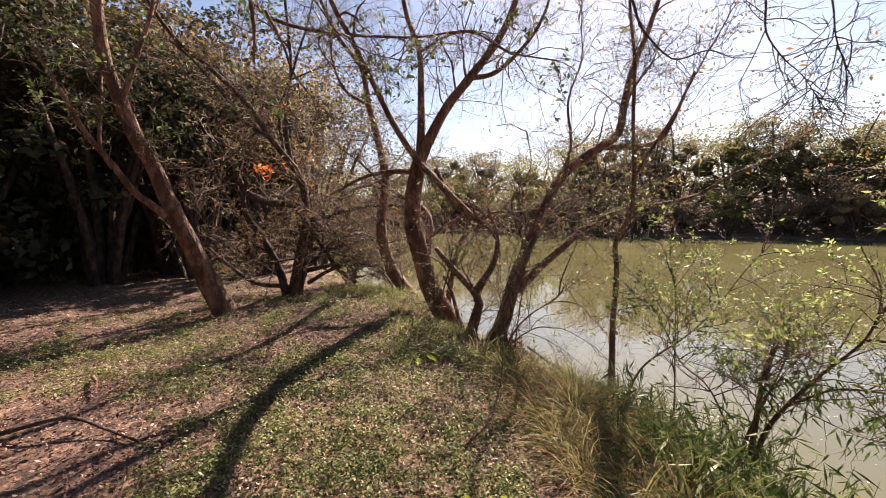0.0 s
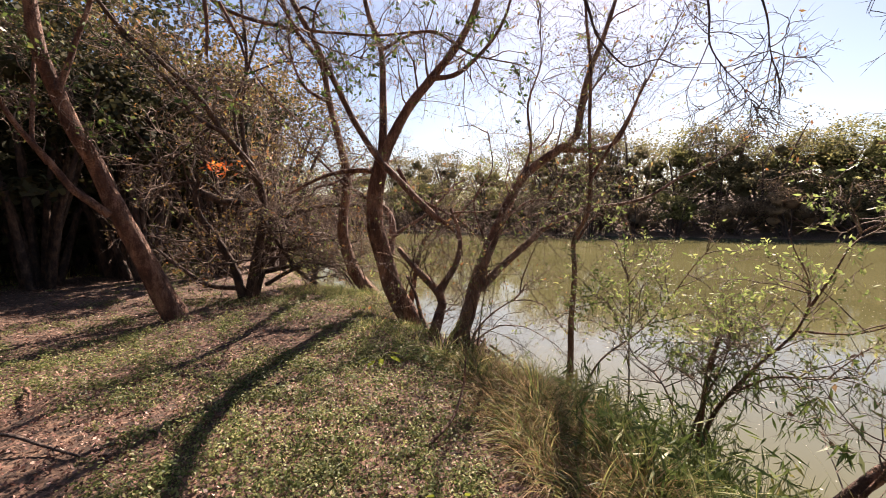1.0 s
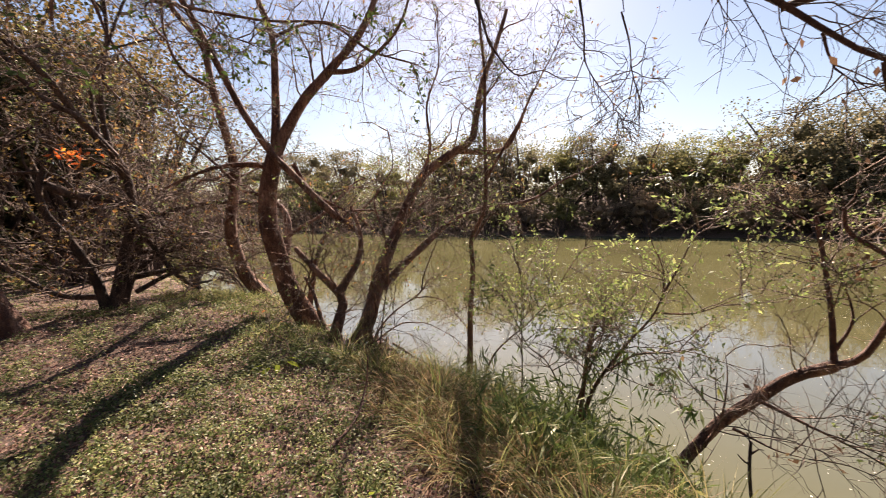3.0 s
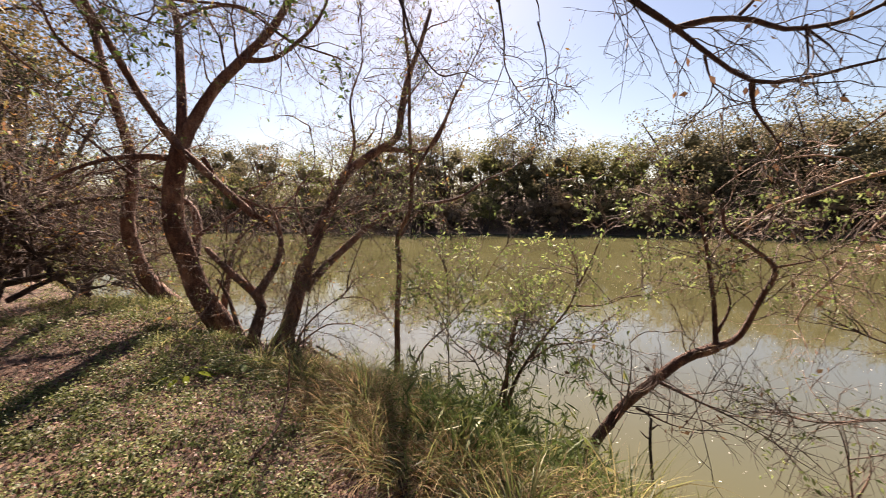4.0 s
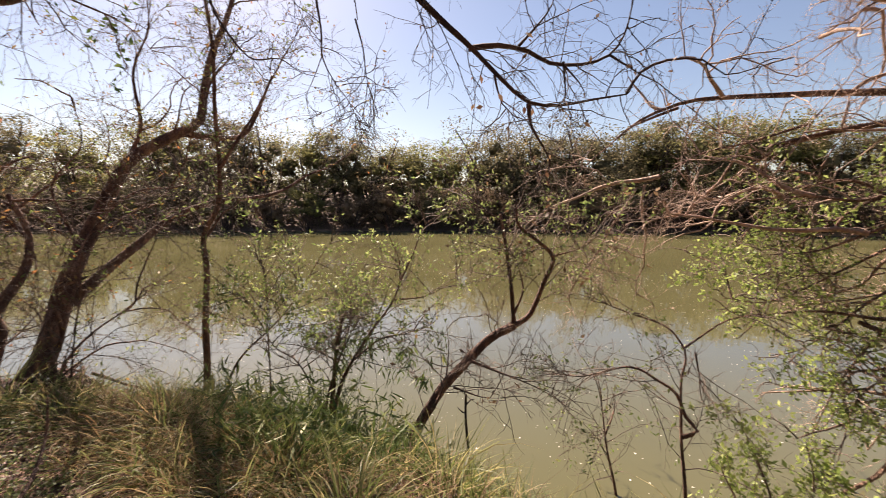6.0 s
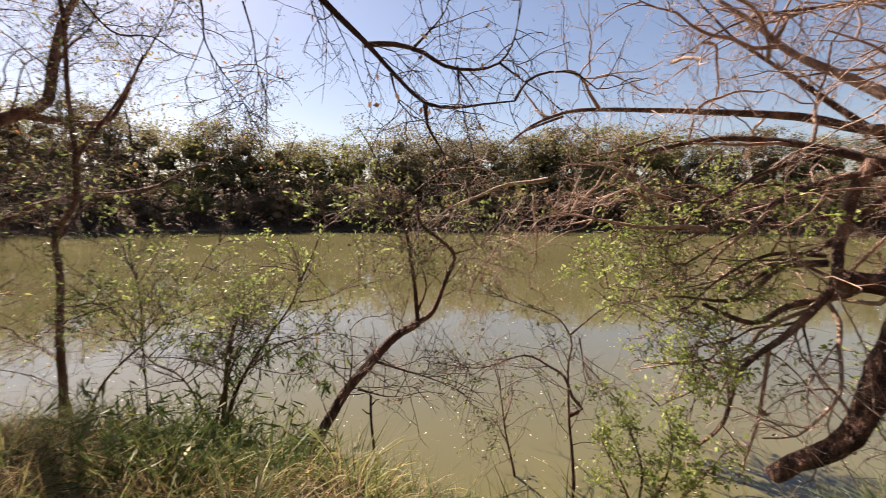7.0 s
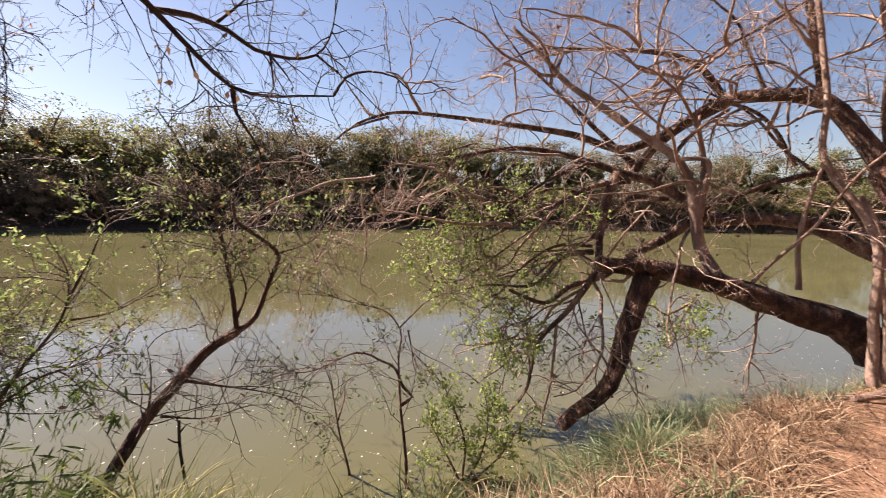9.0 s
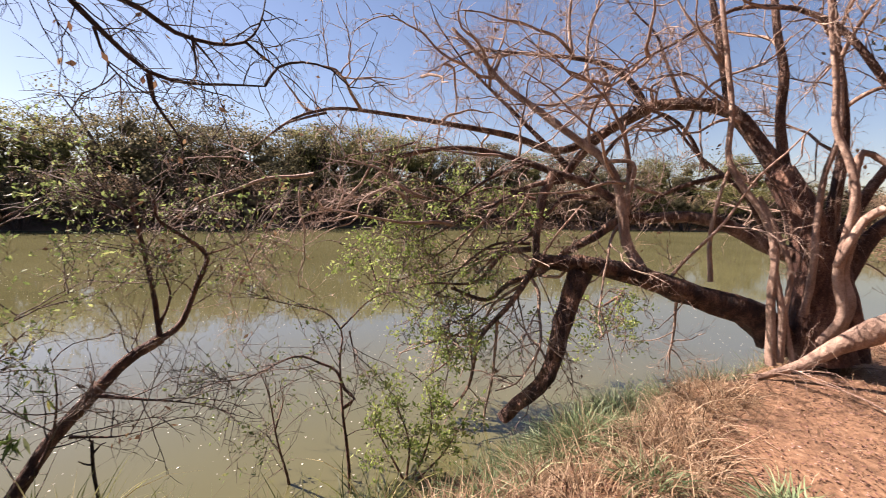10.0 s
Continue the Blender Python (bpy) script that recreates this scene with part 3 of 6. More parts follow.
LIMBS_LEAN = [
    ('trunk', 0.126, 0.026, [(0.44, 5.57, -0.62), (0.56, 5.63, -0.26), (0.74, 5.66, 0.01), (0.87, 5.70, 0.36), (1.05, 5.75, 0.88), (1.30, 5.81, 1.42), (1.58, 5.86, 2.02), (1.85, 5.84, 2.26), (2.16, 5.80, 2.46), (2.39, 5.77, 2.63), (2.50, 5.80, 3.08), (2.62, 5.84, 3.54), (2.78, 5.85, 3.98), (2.98, 5.87, 4.58)]),
    ('limb', 0.065, 0.011, [(1.01, 5.69, 0.54), (1.35, 5.75, 0.88), (1.68, 5.78, 1.16), (1.98, 5.78, 1.40), (2.46, 5.75, 1.60), (3.03, 5.65, 1.69), (3.37, 5.57, 1.80), (3.74, 5.49, 2.04), (4.10, 5.39, 2.20), (4.38, 5.31, 2.39), (4.60, 5.26, 2.61)]),
    ('trunk', 0.097, 0.032, [(0.38, 5.58, -0.52), (0.37, 5.68, -0.04), (0.49, 5.76, 0.34), (0.38, 5.82, 0.57), (0.15, 5.91, 0.80), (-0.12, 6.00, 1.12)]),
    ('limb', 0.061, 0.020, [(0.41, 5.67, 0.51), (0.67, 5.76, 0.89), (0.74, 5.84, 1.27), (0.64, 5.96, 1.67)]),
    ('limb', 0.044, 0.013, [(2.19, 5.89, 2.48), (2.56, 5.81, 2.46), (2.90, 5.72, 2.53), (3.10, 5.69, 2.85), (3.34, 5.67, 3.40)]),
    ('limb', 0.030, 0.014, [(0.70, 5.55, -0.08), (0.87, 5.45, 0.25), (0.83, 5.38, 0.71), (1.06, 5.27, 0.86)]),
    ('limb', 0.033, 0.010, [(2.48, 5.89, 2.69), (2.58, 5.88, 3.18), (2.85, 5.80, 3.59), (2.94, 5.78, 3.95)]),
    ('limb', 0.046, 0.021, [(0.32, 5.68, -0.11), (0.19, 5.87, 0.15), (0.10, 6.05, 0.45), (-0.01, 6.20, 0.68)]),
    ('limb', 0.031, 0.010, [(1.61, 5.97, 2.03), (1.80, 5.96, 2.51), (1.78, 6.02, 3.15), (1.97, 6.01, 3.76), (1.92, 6.08, 4.40)]),
    ('limb', 0.031, 0.012, [(0.87, 5.72, 0.42), (1.09, 5.79, 1.12), (0.96, 5.92, 1.75), (1.24, 5.97, 2.22), (1.19, 6.07, 2.79)]),
    ('limb', 0.027, 0.011, [(1.29, 5.84, 1.42), (1.71, 5.90, 1.73), (2.11, 5.91, 1.80), (2.44, 5.91, 1.95)]),
    ('limb', 0.020, 0.010, [(0.81, 5.12, -0.68), (0.87, 5.15, -0.04), (0.94, 5.17, 0.45), (1.01, 5.18, 0.88)]),
    ('limb', 0.020, 0.011, [(0.72, 5.14, -0.61), (0.78, 5.21, -0.13), (0.76, 5.27, 0.29), (0.85, 5.31, 0.72)]),
    ('limb', 0.021, 0.007, [(0.63, 5.15, -0.54), (0.83, 5.24, 0.01), (1.06, 5.28, 0.28), (1.39, 5.29, 0.49), (1.82, 5.28, 0.84)]),
    ('root', 0.052, 0.017, [(0.46, 5.52, -0.46), (0.38, 5.40, -0.64), (0.51, 5.27, -0.78)]),
    ('root', 0.044, 0.014, [(0.55, 5.51, -0.46), (0.66, 5.37, -0.67), (0.89, 5.20, -0.72)]),
    ('root', 0.044, 0.014, [(0.40, 5.53, -0.38), (0.19, 5.41, -0.41), (0.00, 5.29, -0.30)]),
]
LIMBS_SAPLING = [
    ('trunk', 0.046, 0.014, [(2.23, 5.57, -1.06), (2.23, 5.52, -0.10), (2.25, 5.46, 0.75), (2.23, 5.44, 1.18), (2.38, 5.35, 1.57), (2.40, 5.32, 1.99), (2.37, 5.29, 2.53), (2.36, 5.25, 3.21), (2.30, 5.23, 3.87), (2.26, 5.21, 4.38)]),
    ('limb', 0.023, 0.007, [(2.34, 5.19, 1.98), (2.50, 5.06, 2.34), (2.67, 4.90, 2.70), (2.81, 4.74, 3.09), (2.94, 4.58, 3.44), (3.04, 4.44, 3.71)]),
    ('limb', 0.024, 0.010, [(2.18, 5.31, 1.19), (2.23, 5.29, 1.24), (2.37, 5.20, 1.48), (2.53, 5.10, 1.61)]),
]
LIMBS_SHRUB = [
    ('stem', 0.034, 0.011, [(2.44, 3.30, -0.66), (2.53, 3.25, -0.26), (2.63, 3.18, 0.02), (2.78, 3.08, 0.29), (2.97, 2.92, 0.63), (3.02, 2.88, 0.98), (2.96, 2.96, 1.26), (2.94, 3.00, 1.40)]),
    ('stem', 0.030, 0.022, [(2.52, 3.37, -0.47), (2.53, 3.31, -0.04), (2.55, 3.26, 0.32), (2.58, 3.18, 0.62)]),
    ('stem', 0.026, 0.014, [(2.33, 3.25, -0.48), (2.45, 3.22, -0.05), (2.61, 3.15, 0.44), (2.52, 3.24, 0.50)]),
    ('stem', 0.017, 0.009, [(3.04, 2.90, 0.80), (3.15, 2.82, 1.09), (3.26, 2.76, 1.37), (3.38, 2.64, 1.49)]),
    ('stem', 0.014, 0.006, [(3.00, 2.94, 0.62), (3.27, 2.76, 0.64), (3.51, 2.58, 0.78), (3.65, 2.46, 0.84)]),
    ('stem', 0.021, 0.010, [(1.83, 4.22, -0.40), (2.00, 4.19, -0.01), (2.34, 4.06, 0.32), (2.56, 3.96, 0.61), (2.80, 3.85, 1.04), (3.01, 3.73, 1.35)]),
    ('stem', 0.016, 0.006, [(2.14, 3.85, -0.49), (2.17, 3.89, -0.03), (2.19, 3.94, 0.43), (2.20, 3.98, 0.84), (2.12, 4.08, 1.26)]),
    ('stem', 0.016, 0.005, [(2.45, 3.42, -0.47), (2.33, 3.62, -0.01), (2.17, 3.78, 0.17), (2.07, 3.91, 0.46), (1.96, 4.05, 0.80)]),
    ('stem', 0.017, 0.005, [(2.64, 3.20, 0.01), (2.82, 2.97, 0.25), (2.98, 2.74, 0.32), (3.13, 2.50, 0.45)]),
]
LIMBS_FORK = [
    ('trunk', 0.042, 0.037, [(2.27, 2.27, -0.65), (2.51, 2.23, -0.35), (2.78, 2.15, -0.01), (3.01, 2.03, 0.20), (3.20, 1.92, 0.37), (3.37, 1.78, 0.48)]),
    ('limb', 0.024, 0.015, [(3.37, 1.78, 0.48), (3.38, 1.82, 0.79), (3.39, 1.88, 1.14), (3.39, 1.92, 1.34), (3.38, 1.95, 1.49)]),
    ('limb', 0.029, 0.014, [(3.37, 1.78, 0.48), (3.43, 1.65, 0.60), (3.46, 1.53, 0.92), (3.46, 1.47, 1.12), (3.37, 1.60, 1.28), (3.30, 1.71, 1.39), (3.27, 1.73, 1.54)]),
    ('limb', 0.015, 0.010, [(3.37, 1.78, 0.59), (3.43, 1.73, 0.82), (3.43, 1.82, 1.09), (3.41, 1.90, 1.24)]),
    ('limb', 0.016, 0.006, [(2.91, 1.95, 0.24), (3.02, 1.73, 0.16), (3.11, 1.49, 0.09), (3.17, 1.28, 0.01)]),
    ('limb', 0.016, 0.007, [(2.66, 2.14, -0.14), (2.73, 2.08, 0.07), (2.78, 2.08, 0.35), (2.79, 2.11, 0.54)]),
    ('limb', 0.011, 0.004, [(2.76, 2.01, 0.04), (2.84, 1.78, -0.01), (2.90, 1.61, 0.01)]),
    ('limb', 0.009, 0.004, [(3.42, 1.45, 1.13), (3.56, 1.23, 1.22), (3.67, 1.07, 1.40)]),
    ('limb', 0.010, 0.005, [(3.34, 1.93, 1.44), (3.21, 2.18, 1.59), (3.11, 2.36, 1.49)]),
]
LIMBS_THIN = [
    ('stem', 0.019, 0.009, [(3.36, 0.33, -1.2), (3.42, 0.37, -0.53), (3.47, 0.42, -0.16), (3.53, 0.45, 0.22), (3.56, 0.43, 0.42), (3.57, 0.47, 0.53), (3.58, 0.59, 0.64), (3.57, 0.85, 0.70), (3.54, 1.04, 0.76), (3.51, 1.21, 0.85)]),
    ('stem', 0.016, 0.007, [(3.42, 0.41, -0.13), (3.44, 0.32, -0.06), (3.45, 0.40, 0.02), (3.47, 0.47, 0.17), (3.47, 0.58, 0.23), (3.45, 0.80, 0.30), (3.38, 1.17, 0.15), (3.28, 1.52, 0.17)]),
    ('stem', 0.010, 0.004, [(3.46, 0.43, 0.53), (3.50, 0.34, 0.62), (3.55, 0.20, 0.75), (3.59, 0.04, 0.81), (3.64, -0.14, 0.84)]),
    ('stem', 0.008, 0.005, [(3.52, 0.37, 0.49), (3.52, 0.32, 0.26), (3.53, 0.26, 0.12)]),
    ('stem2', 0.017, 0.006, [(3.48, 0.86, -1.2), (3.53, 0.88, -0.85), (3.53, 0.98, -0.42), (3.54, 1.06, 0.03), (3.52, 1.20, 0.28)]),
    ('stem2', 0.010, 0.006, [(3.49, 0.98, -0.35), (3.57, 0.93, -0.13), (3.60, 0.97, 0.04)]),
]
LIMBS_OVER = [
    ('limb', 0.0169, 0.0069, [(0.96, 1.07, 2.48), (1.04, 1.00, 2.34), (1.13, 0.93, 2.22), (1.23, 0.81, 2.08), (1.29, 0.72, 1.97), (1.34, 0.64, 1.89), (1.40, 0.55, 1.88), (1.43, 0.46, 1.89), (1.47, 0.36, 1.90)]),
    ('limb', 0.0106, 0.0044, [(1.23, 0.81, 2.07), (1.29, 0.73, 2.08), (1.35, 0.65, 2.06), (1.39, 0.59, 2.02), (1.44, 0.50, 2.01), (1.47, 0.42, 2.03), (1.49, 0.38, 2.09), (1.52, 0.37, 2.18), (1.53, 0.36, 2.26)]),
    ('limb', 0.0088, 0.0037, [(1.36, 0.65, 1.89), (1.38, 0.65, 1.82), (1.42, 0.62, 1.75), (1.44, 0.60, 1.70)]),
    ('limb', 0.0056, 0.0025, [(1.47, 0.36, 1.90), (1.51, 0.33, 1.97), (1.54, 0.26, 2.00), (1.57, 0.17, 1.99), (1.59, 0.11, 1.94), (1.61, 0.04, 1.95), (1.64, -0.03, 1.97)]),
    ('limb', 0.0063, 0.0031, [(1.34, 0.68, 2.08), (1.38, 0.63, 2.15), (1.42, 0.60, 2.22), (1.44, 0.59, 2.31)]),
    ('limb', 0.0050, 0.0044, [(1.41, 0.55, 2.02), (1.41, 0.54, 1.93), (1.41, 0.54, 1.90)]),
    ('limb', 0.0050, 0.0031, [(1.41, 0.55, 2.01), (1.42, 0.50, 1.95), (1.43, 0.48, 1.91)]),
    ('limb', 0.0056, 0.0037, [(1.30, 0.75, 1.99), (1.34, 0.74, 1.90), (1.39, 0.69, 1.84)]),
    ('limb', 0.0050, 0.0031, [(1.47, 0.42, 2.03), (1.52, 0.36, 1.99), (1.51, 0.39, 2.06)]),
    ('limb', 0.022, 0.007, [(1.46, 3.70, 3.74), (1.59, 3.61, 3.32), (1.65, 3.55, 3.07), (1.78, 3.45, 2.82), (1.87, 3.39, 2.75), (2.02, 3.27, 2.77), (2.14, 3.16, 2.67), (2.24, 3.06, 2.64)]),
    ('limb', 0.012, 0.004, [(2.11, 2.90, 3.25), (2.12, 2.84, 2.93), (2.10, 2.80, 2.70), (2.15, 2.71, 2.50), (2.21, 2.64, 2.38), (2.26, 2.53, 2.15)]),
    ('limb', 0.008, 0.004, [(2.29, 2.63, 3.01), (2.32, 2.58, 2.78), (2.32, 2.55, 2.57), (2.34, 2.48, 2.26), (2.24, 2.55, 2.15)]),
]
LIMBS_BIG = [
    ('trunk', 0.269, 0.161, [(3.79, -4.25, 0.13), (3.84, -4.21, 0.64), (3.91, -4.15, 1.12), (4.00, -4.06, 1.54), (4.13, -3.93, 1.94)]),
    ('limb', 0.153, 0.074, [(4.03, -4.03, 1.62), (4.13, -3.92, 1.96), (4.24, -3.77, 2.26), (4.39, -3.56, 2.61), (4.60, -3.25, 2.73), (4.84, -2.86, 2.74), (4.99, -2.54, 2.55), (5.11, -2.26, 2.30), (5.18, -2.05, 1.97)]),
    ('trunk', 0.178, 0.115, [(3.77, -4.54, 0.08), (3.84, -4.53, 0.53), (3.92, -4.50, 0.98), (3.95, -4.52, 1.32)]),
    ('limb', 0.090, 0.017, [(4.89, -2.89, 2.74), (5.06, -2.40, 2.45), (5.18, -1.92, 2.26), (5.26, -1.34, 2.44), (5.29, -0.42, 2.59), (5.22, 0.12, 2.63), (5.09, 0.69, 2.64), (5.01, 0.93, 2.58), (4.93, 1.16, 2.48), (4.82, 1.36, 2.30)]),
    ('log', 0.196, 0.096, [(3.98, -3.94, 0.25), (4.02, -3.73, 0.48), (4.10, -3.48, 0.57), (4.20, -3.17, 0.65), (4.30, -2.71, 0.81), (4.37, -2.30, 0.90), (4.41, -1.94, 0.94), (4.42, -1.49, 0.97)]),
    ('stub', 0.111, 0.071, [(4.36, -1.95, 0.89), (4.34, -1.85, 0.64), (4.29, -1.73, 0.22), (4.24, -1.68, -0.07), (4.23, -1.52, -0.34), (4.24, -1.28, -0.54), (4.22, -1.12, -0.68)]),
    ('limb', 0.136, 0.025, [(4.01, -4.04, 1.13), (4.15, -3.83, 1.23), (4.31, -3.53, 1.42), (4.48, -3.20, 1.50), (4.69, -2.69, 1.47), (4.76, -2.44, 1.69), (4.85, -2.13, 1.87), (4.91, -1.82, 1.96), (4.97, -1.42, 2.10), (5.01, -0.95, 2.22), (5.00, -0.51, 2.23), (4.93, 0.04, 2.12)]),
    ('limb', 0.091, 0.022, [(4.70, -2.83, 1.48), (4.76, -2.53, 1.40), (4.79, -2.28, 1.22), (4.81, -1.96, 1.03), (4.81, -1.69, 0.82), (4.81, -1.29, 0.68), (4.77, -1.02, 0.49), (4.72, -0.62, 0.63)]),
    ('limb', 0.112, 0.046, [(4.09, -4.26, 1.30), (4.23, -4.11, 1.95), (4.29, -4.04, 2.55), (4.29, -4.04, 3.01), (4.36, -3.97, 3.43), (4.39, -3.92, 3.79), (4.44, -3.86, 4.26)]),
    ('limb', 0.063, 0.034, [(4.43, -3.56, 2.63), (4.46, -3.50, 3.04), (4.49, -3.40, 3.46), (4.52, -3.32, 3.82), (4.55, -3.25, 4.16)]),
    ('limb', 0.103, 0.043, [(3.97, -4.37, 1.14), (3.96, -4.40, 1.66), (3.96, -4.43, 2.22), (4.00, -4.41, 2.73), (4.08, -4.37, 3.24), (4.15, -4.33, 3.81)]),
    ('limb', 0.131, 0.069, [(3.95, -4.52, 0.74), (3.90, -4.72, 1.21), (3.84, -4.86, 1.44), (3.71, -5.10, 1.67)]),
    ('limb', 0.084, 0.040, [(4.01, -4.59, 1.32), (3.97, -4.79, 1.79), (3.90, -5.03, 2.28), (3.87, -5.22, 2.83)]),
    ('limb', 0.051, 0.031, [(4.24, -3.79, 1.83), (4.35, -3.62, 1.95), (4.55, -3.25, 1.86), (4.70, -2.89, 1.67), (4.79, -2.67, 1.56)]),
    ('limb', 0.066, 0.016, [(4.90, -2.89, 2.76), (4.97, -2.67, 3.09), (5.06, -2.39, 3.29), (5.18, -1.98, 3.39), (5.29, -1.45, 3.43), (5.35, -0.97, 3.46), (5.36, -0.62, 3.35), (5.33, -0.21, 3.09)]),
    ('limb', 0.064, 0.014, [(3.50, -4.88, 1.97), (3.67, -4.47, 2.77), (3.80, -4.18, 3.21), (3.96, -3.91, 3.47), (4.08, -3.67, 3.57), (4.22, -3.36, 3.59), (4.33, -3.09, 3.43), (4.40, -2.85, 3.28), (4.49, -2.53, 3.12), (4.54, -2.31, 2.95), (4.52, -2.20, 2.64), (4.52, -2.09, 2.40)]),
    ('limb', 0.037, 0.016, [(4.70, -3.19, 2.78), (4.73, -3.00, 3.22), (4.75, -2.85, 3.53), (4.81, -2.60, 3.81), (4.82, -2.35, 4.25)]),
    ('limb', 0.055, 0.015, [(5.25, -2.15, 2.05), (5.34, -1.80, 2.40), (5.38, -1.58, 2.61), (5.42, -1.29, 2.88), (5.45, -1.00, 3.16), (5.45, -0.78, 3.36), (5.44, -0.48, 3.74), (5.43, -0.34, 4.05)]),
    ('limb', 0.048, 0.013, [(4.37, -4.11, 1.22), (4.47, -3.87, 1.74), (4.68, -3.46, 2.17), (4.80, -3.16, 2.56), (4.90, -2.93, 2.75), (5.05, -2.50, 2.97), (5.15, -2.13, 3.06)]),
    ('limb', 0.041, 0.021, [(4.78, -3.61, 2.05), (4.81, -3.38, 2.44), (4.87, -3.13, 2.67), (4.96, -2.76, 2.77)]),
    ('limb', 0.038, 0.026, [(4.80, -2.18, 1.84), (4.81, -2.30, 2.07), (4.77, -2.54, 2.40), (4.70, -2.83, 2.62)]),
    ('limb', 0.081, 0.018, [(4.75, -1.76, 1.95), (4.74, -1.63, 1.67), (4.67, -1.56, 1.23), (4.61, -1.53, 0.91), (4.59, -1.25, 0.47), (4.55, -0.93, 0.09), (4.47, -0.81, -0.40), (4.43, -0.56, -0.70)]),
    ('limb', 0.048, 0.012, [(4.73, -1.52, 1.09), (4.75, -1.20, 1.02), (4.71, -0.88, 0.70), (4.65, -0.36, 0.70), (4.54, 0.07, 0.60)]),
    ('limb', 0.049, 0.012, [(4.72, -1.87, 1.87), (4.76, -1.50, 1.80), (4.78, -1.12, 1.60), (4.76, -0.80, 1.46), (4.71, -0.35, 1.20), (4.64, 0.02, 1.14)]),
    ('limb', 0.038, 0.012, [(4.86, -1.45, 2.06), (4.92, -1.01, 1.86), (4.93, -0.62, 1.62), (4.92, -0.23, 1.65), (4.84, 0.41, 1.60), (4.79, 0.65, 1.53)]),
    ('limb', 0.049, 0.016, [(4.66, -2.26, 1.68), (4.73, -1.89, 1.68), (4.73, -1.64, 1.42), (4.74, -1.39, 1.15), (4.74, -1.00, 1.08), (4.72, -0.61, 1.08)]),
    ('root', 0.117, 0.026, [(3.16, -4.00, 0.56), (3.28, -3.82, 0.40), (3.39, -3.64, 0.20), (3.55, -3.36, 0.02)]),
    ('root', 0.109, 0.117, [(2.87, -4.45, 0.95), (3.03, -4.21, 0.73), (3.16, -4.00, 0.56)]),
    ('riser', 0.092, 0.057, [(4.38, -2.66, 0.89), (4.50, -2.54, 1.19), (4.54, -2.51, 1.44), (4.62, -2.46, 1.81), (4.73, -2.33, 2.10), (4.82, -2.17, 2.25), (4.98, -1.88, 2.52)]),
    ('riser', 0.030, 0.041, [(4.66, -2.30, 2.09), (4.52, -2.56, 2.06), (4.53, -2.54, 1.75)]),
    ('riser', 0.047, 0.029, [(4.54, -2.53, 1.50), (4.61, -2.57, 2.00), (4.70, -2.54, 2.39)]),
    ('riser', 0.062, 0.025, [(4.91, -1.85, 2.50), (5.18, -1.30, 2.99), (5.31, -0.97, 3.37), (5.41, -0.63, 3.73)]),
    ('riser', 0.043, 0.023, [(4.23, -3.35, 0.80), (4.28, -3.34, 1.22), (4.27, -3.40, 1.71), (4.25, -3.47, 1.99)]),
    ('limb', 0.023, 0.008, [(5.06, 0.83, 2.59), (4.94, 1.07, 2.49), (4.84, 1.26, 2.39), (4.72, 1.43, 2.20), (4.58, 1.60, 2.01), (4.48, 1.73, 1.80)]),
    ('limb', 0.022, 0.008, [(5.23, -0.21, 2.32), (5.12, 0.20, 2.19), (4.99, 0.57, 2.10), (4.87, 0.86, 1.92), (4.76, 1.11, 1.76), (4.60, 1.42, 1.65)]),
    ('limb', 0.024, 0.009, [(5.23, -0.32, 2.21), (5.09, 0.01, 2.09), (4.96, 0.24, 1.88), (4.85, 0.41, 1.66), (4.76, 0.60, 1.59), (4.66, 0.75, 1.46)]),
]
LIMBS_VINE = [
    ('limb', 0.046, 0.023, [(3.75, -3.67, 0.07), (3.78, -3.65, 0.65), (3.79, -3.64, 1.15), (3.88, -3.56, 1.53), (4.01, -3.41, 1.86), (4.09, -3.32, 2.14), (4.10, -3.32, 2.59), (4.14, -3.27, 3.09), (4.19, -3.21, 3.55), (4.22, -3.19, 3.88)]),
    ('limb', 0.032, 0.028, [(3.71, -3.72, 0.11), (3.71, -3.71, 0.56), (3.76, -3.66, 0.88), (3.79, -3.62, 1.20)]),
    ('limb', 0.051, 0.020, [(3.53, -3.95, 0.34), (3.46, -4.05, 0.63), (3.51, -4.02, 0.98), (3.50, -4.06, 1.34), (3.49, -4.09, 1.70), (3.57, -4.05, 2.05), (3.65, -4.00, 2.32), (3.68, -4.00, 2.73), (3.76, -3.97, 3.20), (3.82, -3.95, 3.77)]),
    ('limb', 0.046, 0.028, [(3.51, -4.04, 0.40), (3.47, -4.13, 0.73), (3.53, -4.10, 1.03), (3.54, -4.16, 1.45), (3.59, -4.17, 1.86), (3.57, -4.22, 2.11), (3.47, -4.33, 2.01), (3.28, -4.55, 1.79)]),
    ('limb', 0.040, 0.025, [(3.71, -3.92, 0.56), (3.71, -3.98, 1.06), (3.74, -4.00, 1.49), (3.76, -4.05, 1.92), (3.73, -4.12, 2.28), (3.77, -4.14, 2.76)]),
    ('limb', 0.041, 0.037, [(3.35, -4.23, 1.60), (3.43, -4.13, 1.50), (3.47, -4.04, 1.29), (3.50, -3.98, 1.09)]),
    ('limb', 0.027, 0.025, [(3.67, -3.82, 0.12), (3.77, -3.80, 0.54), (3.80, -3.84, 0.99), (3.91, -3.79, 1.31), (4.07, -3.69, 1.70)]),
]
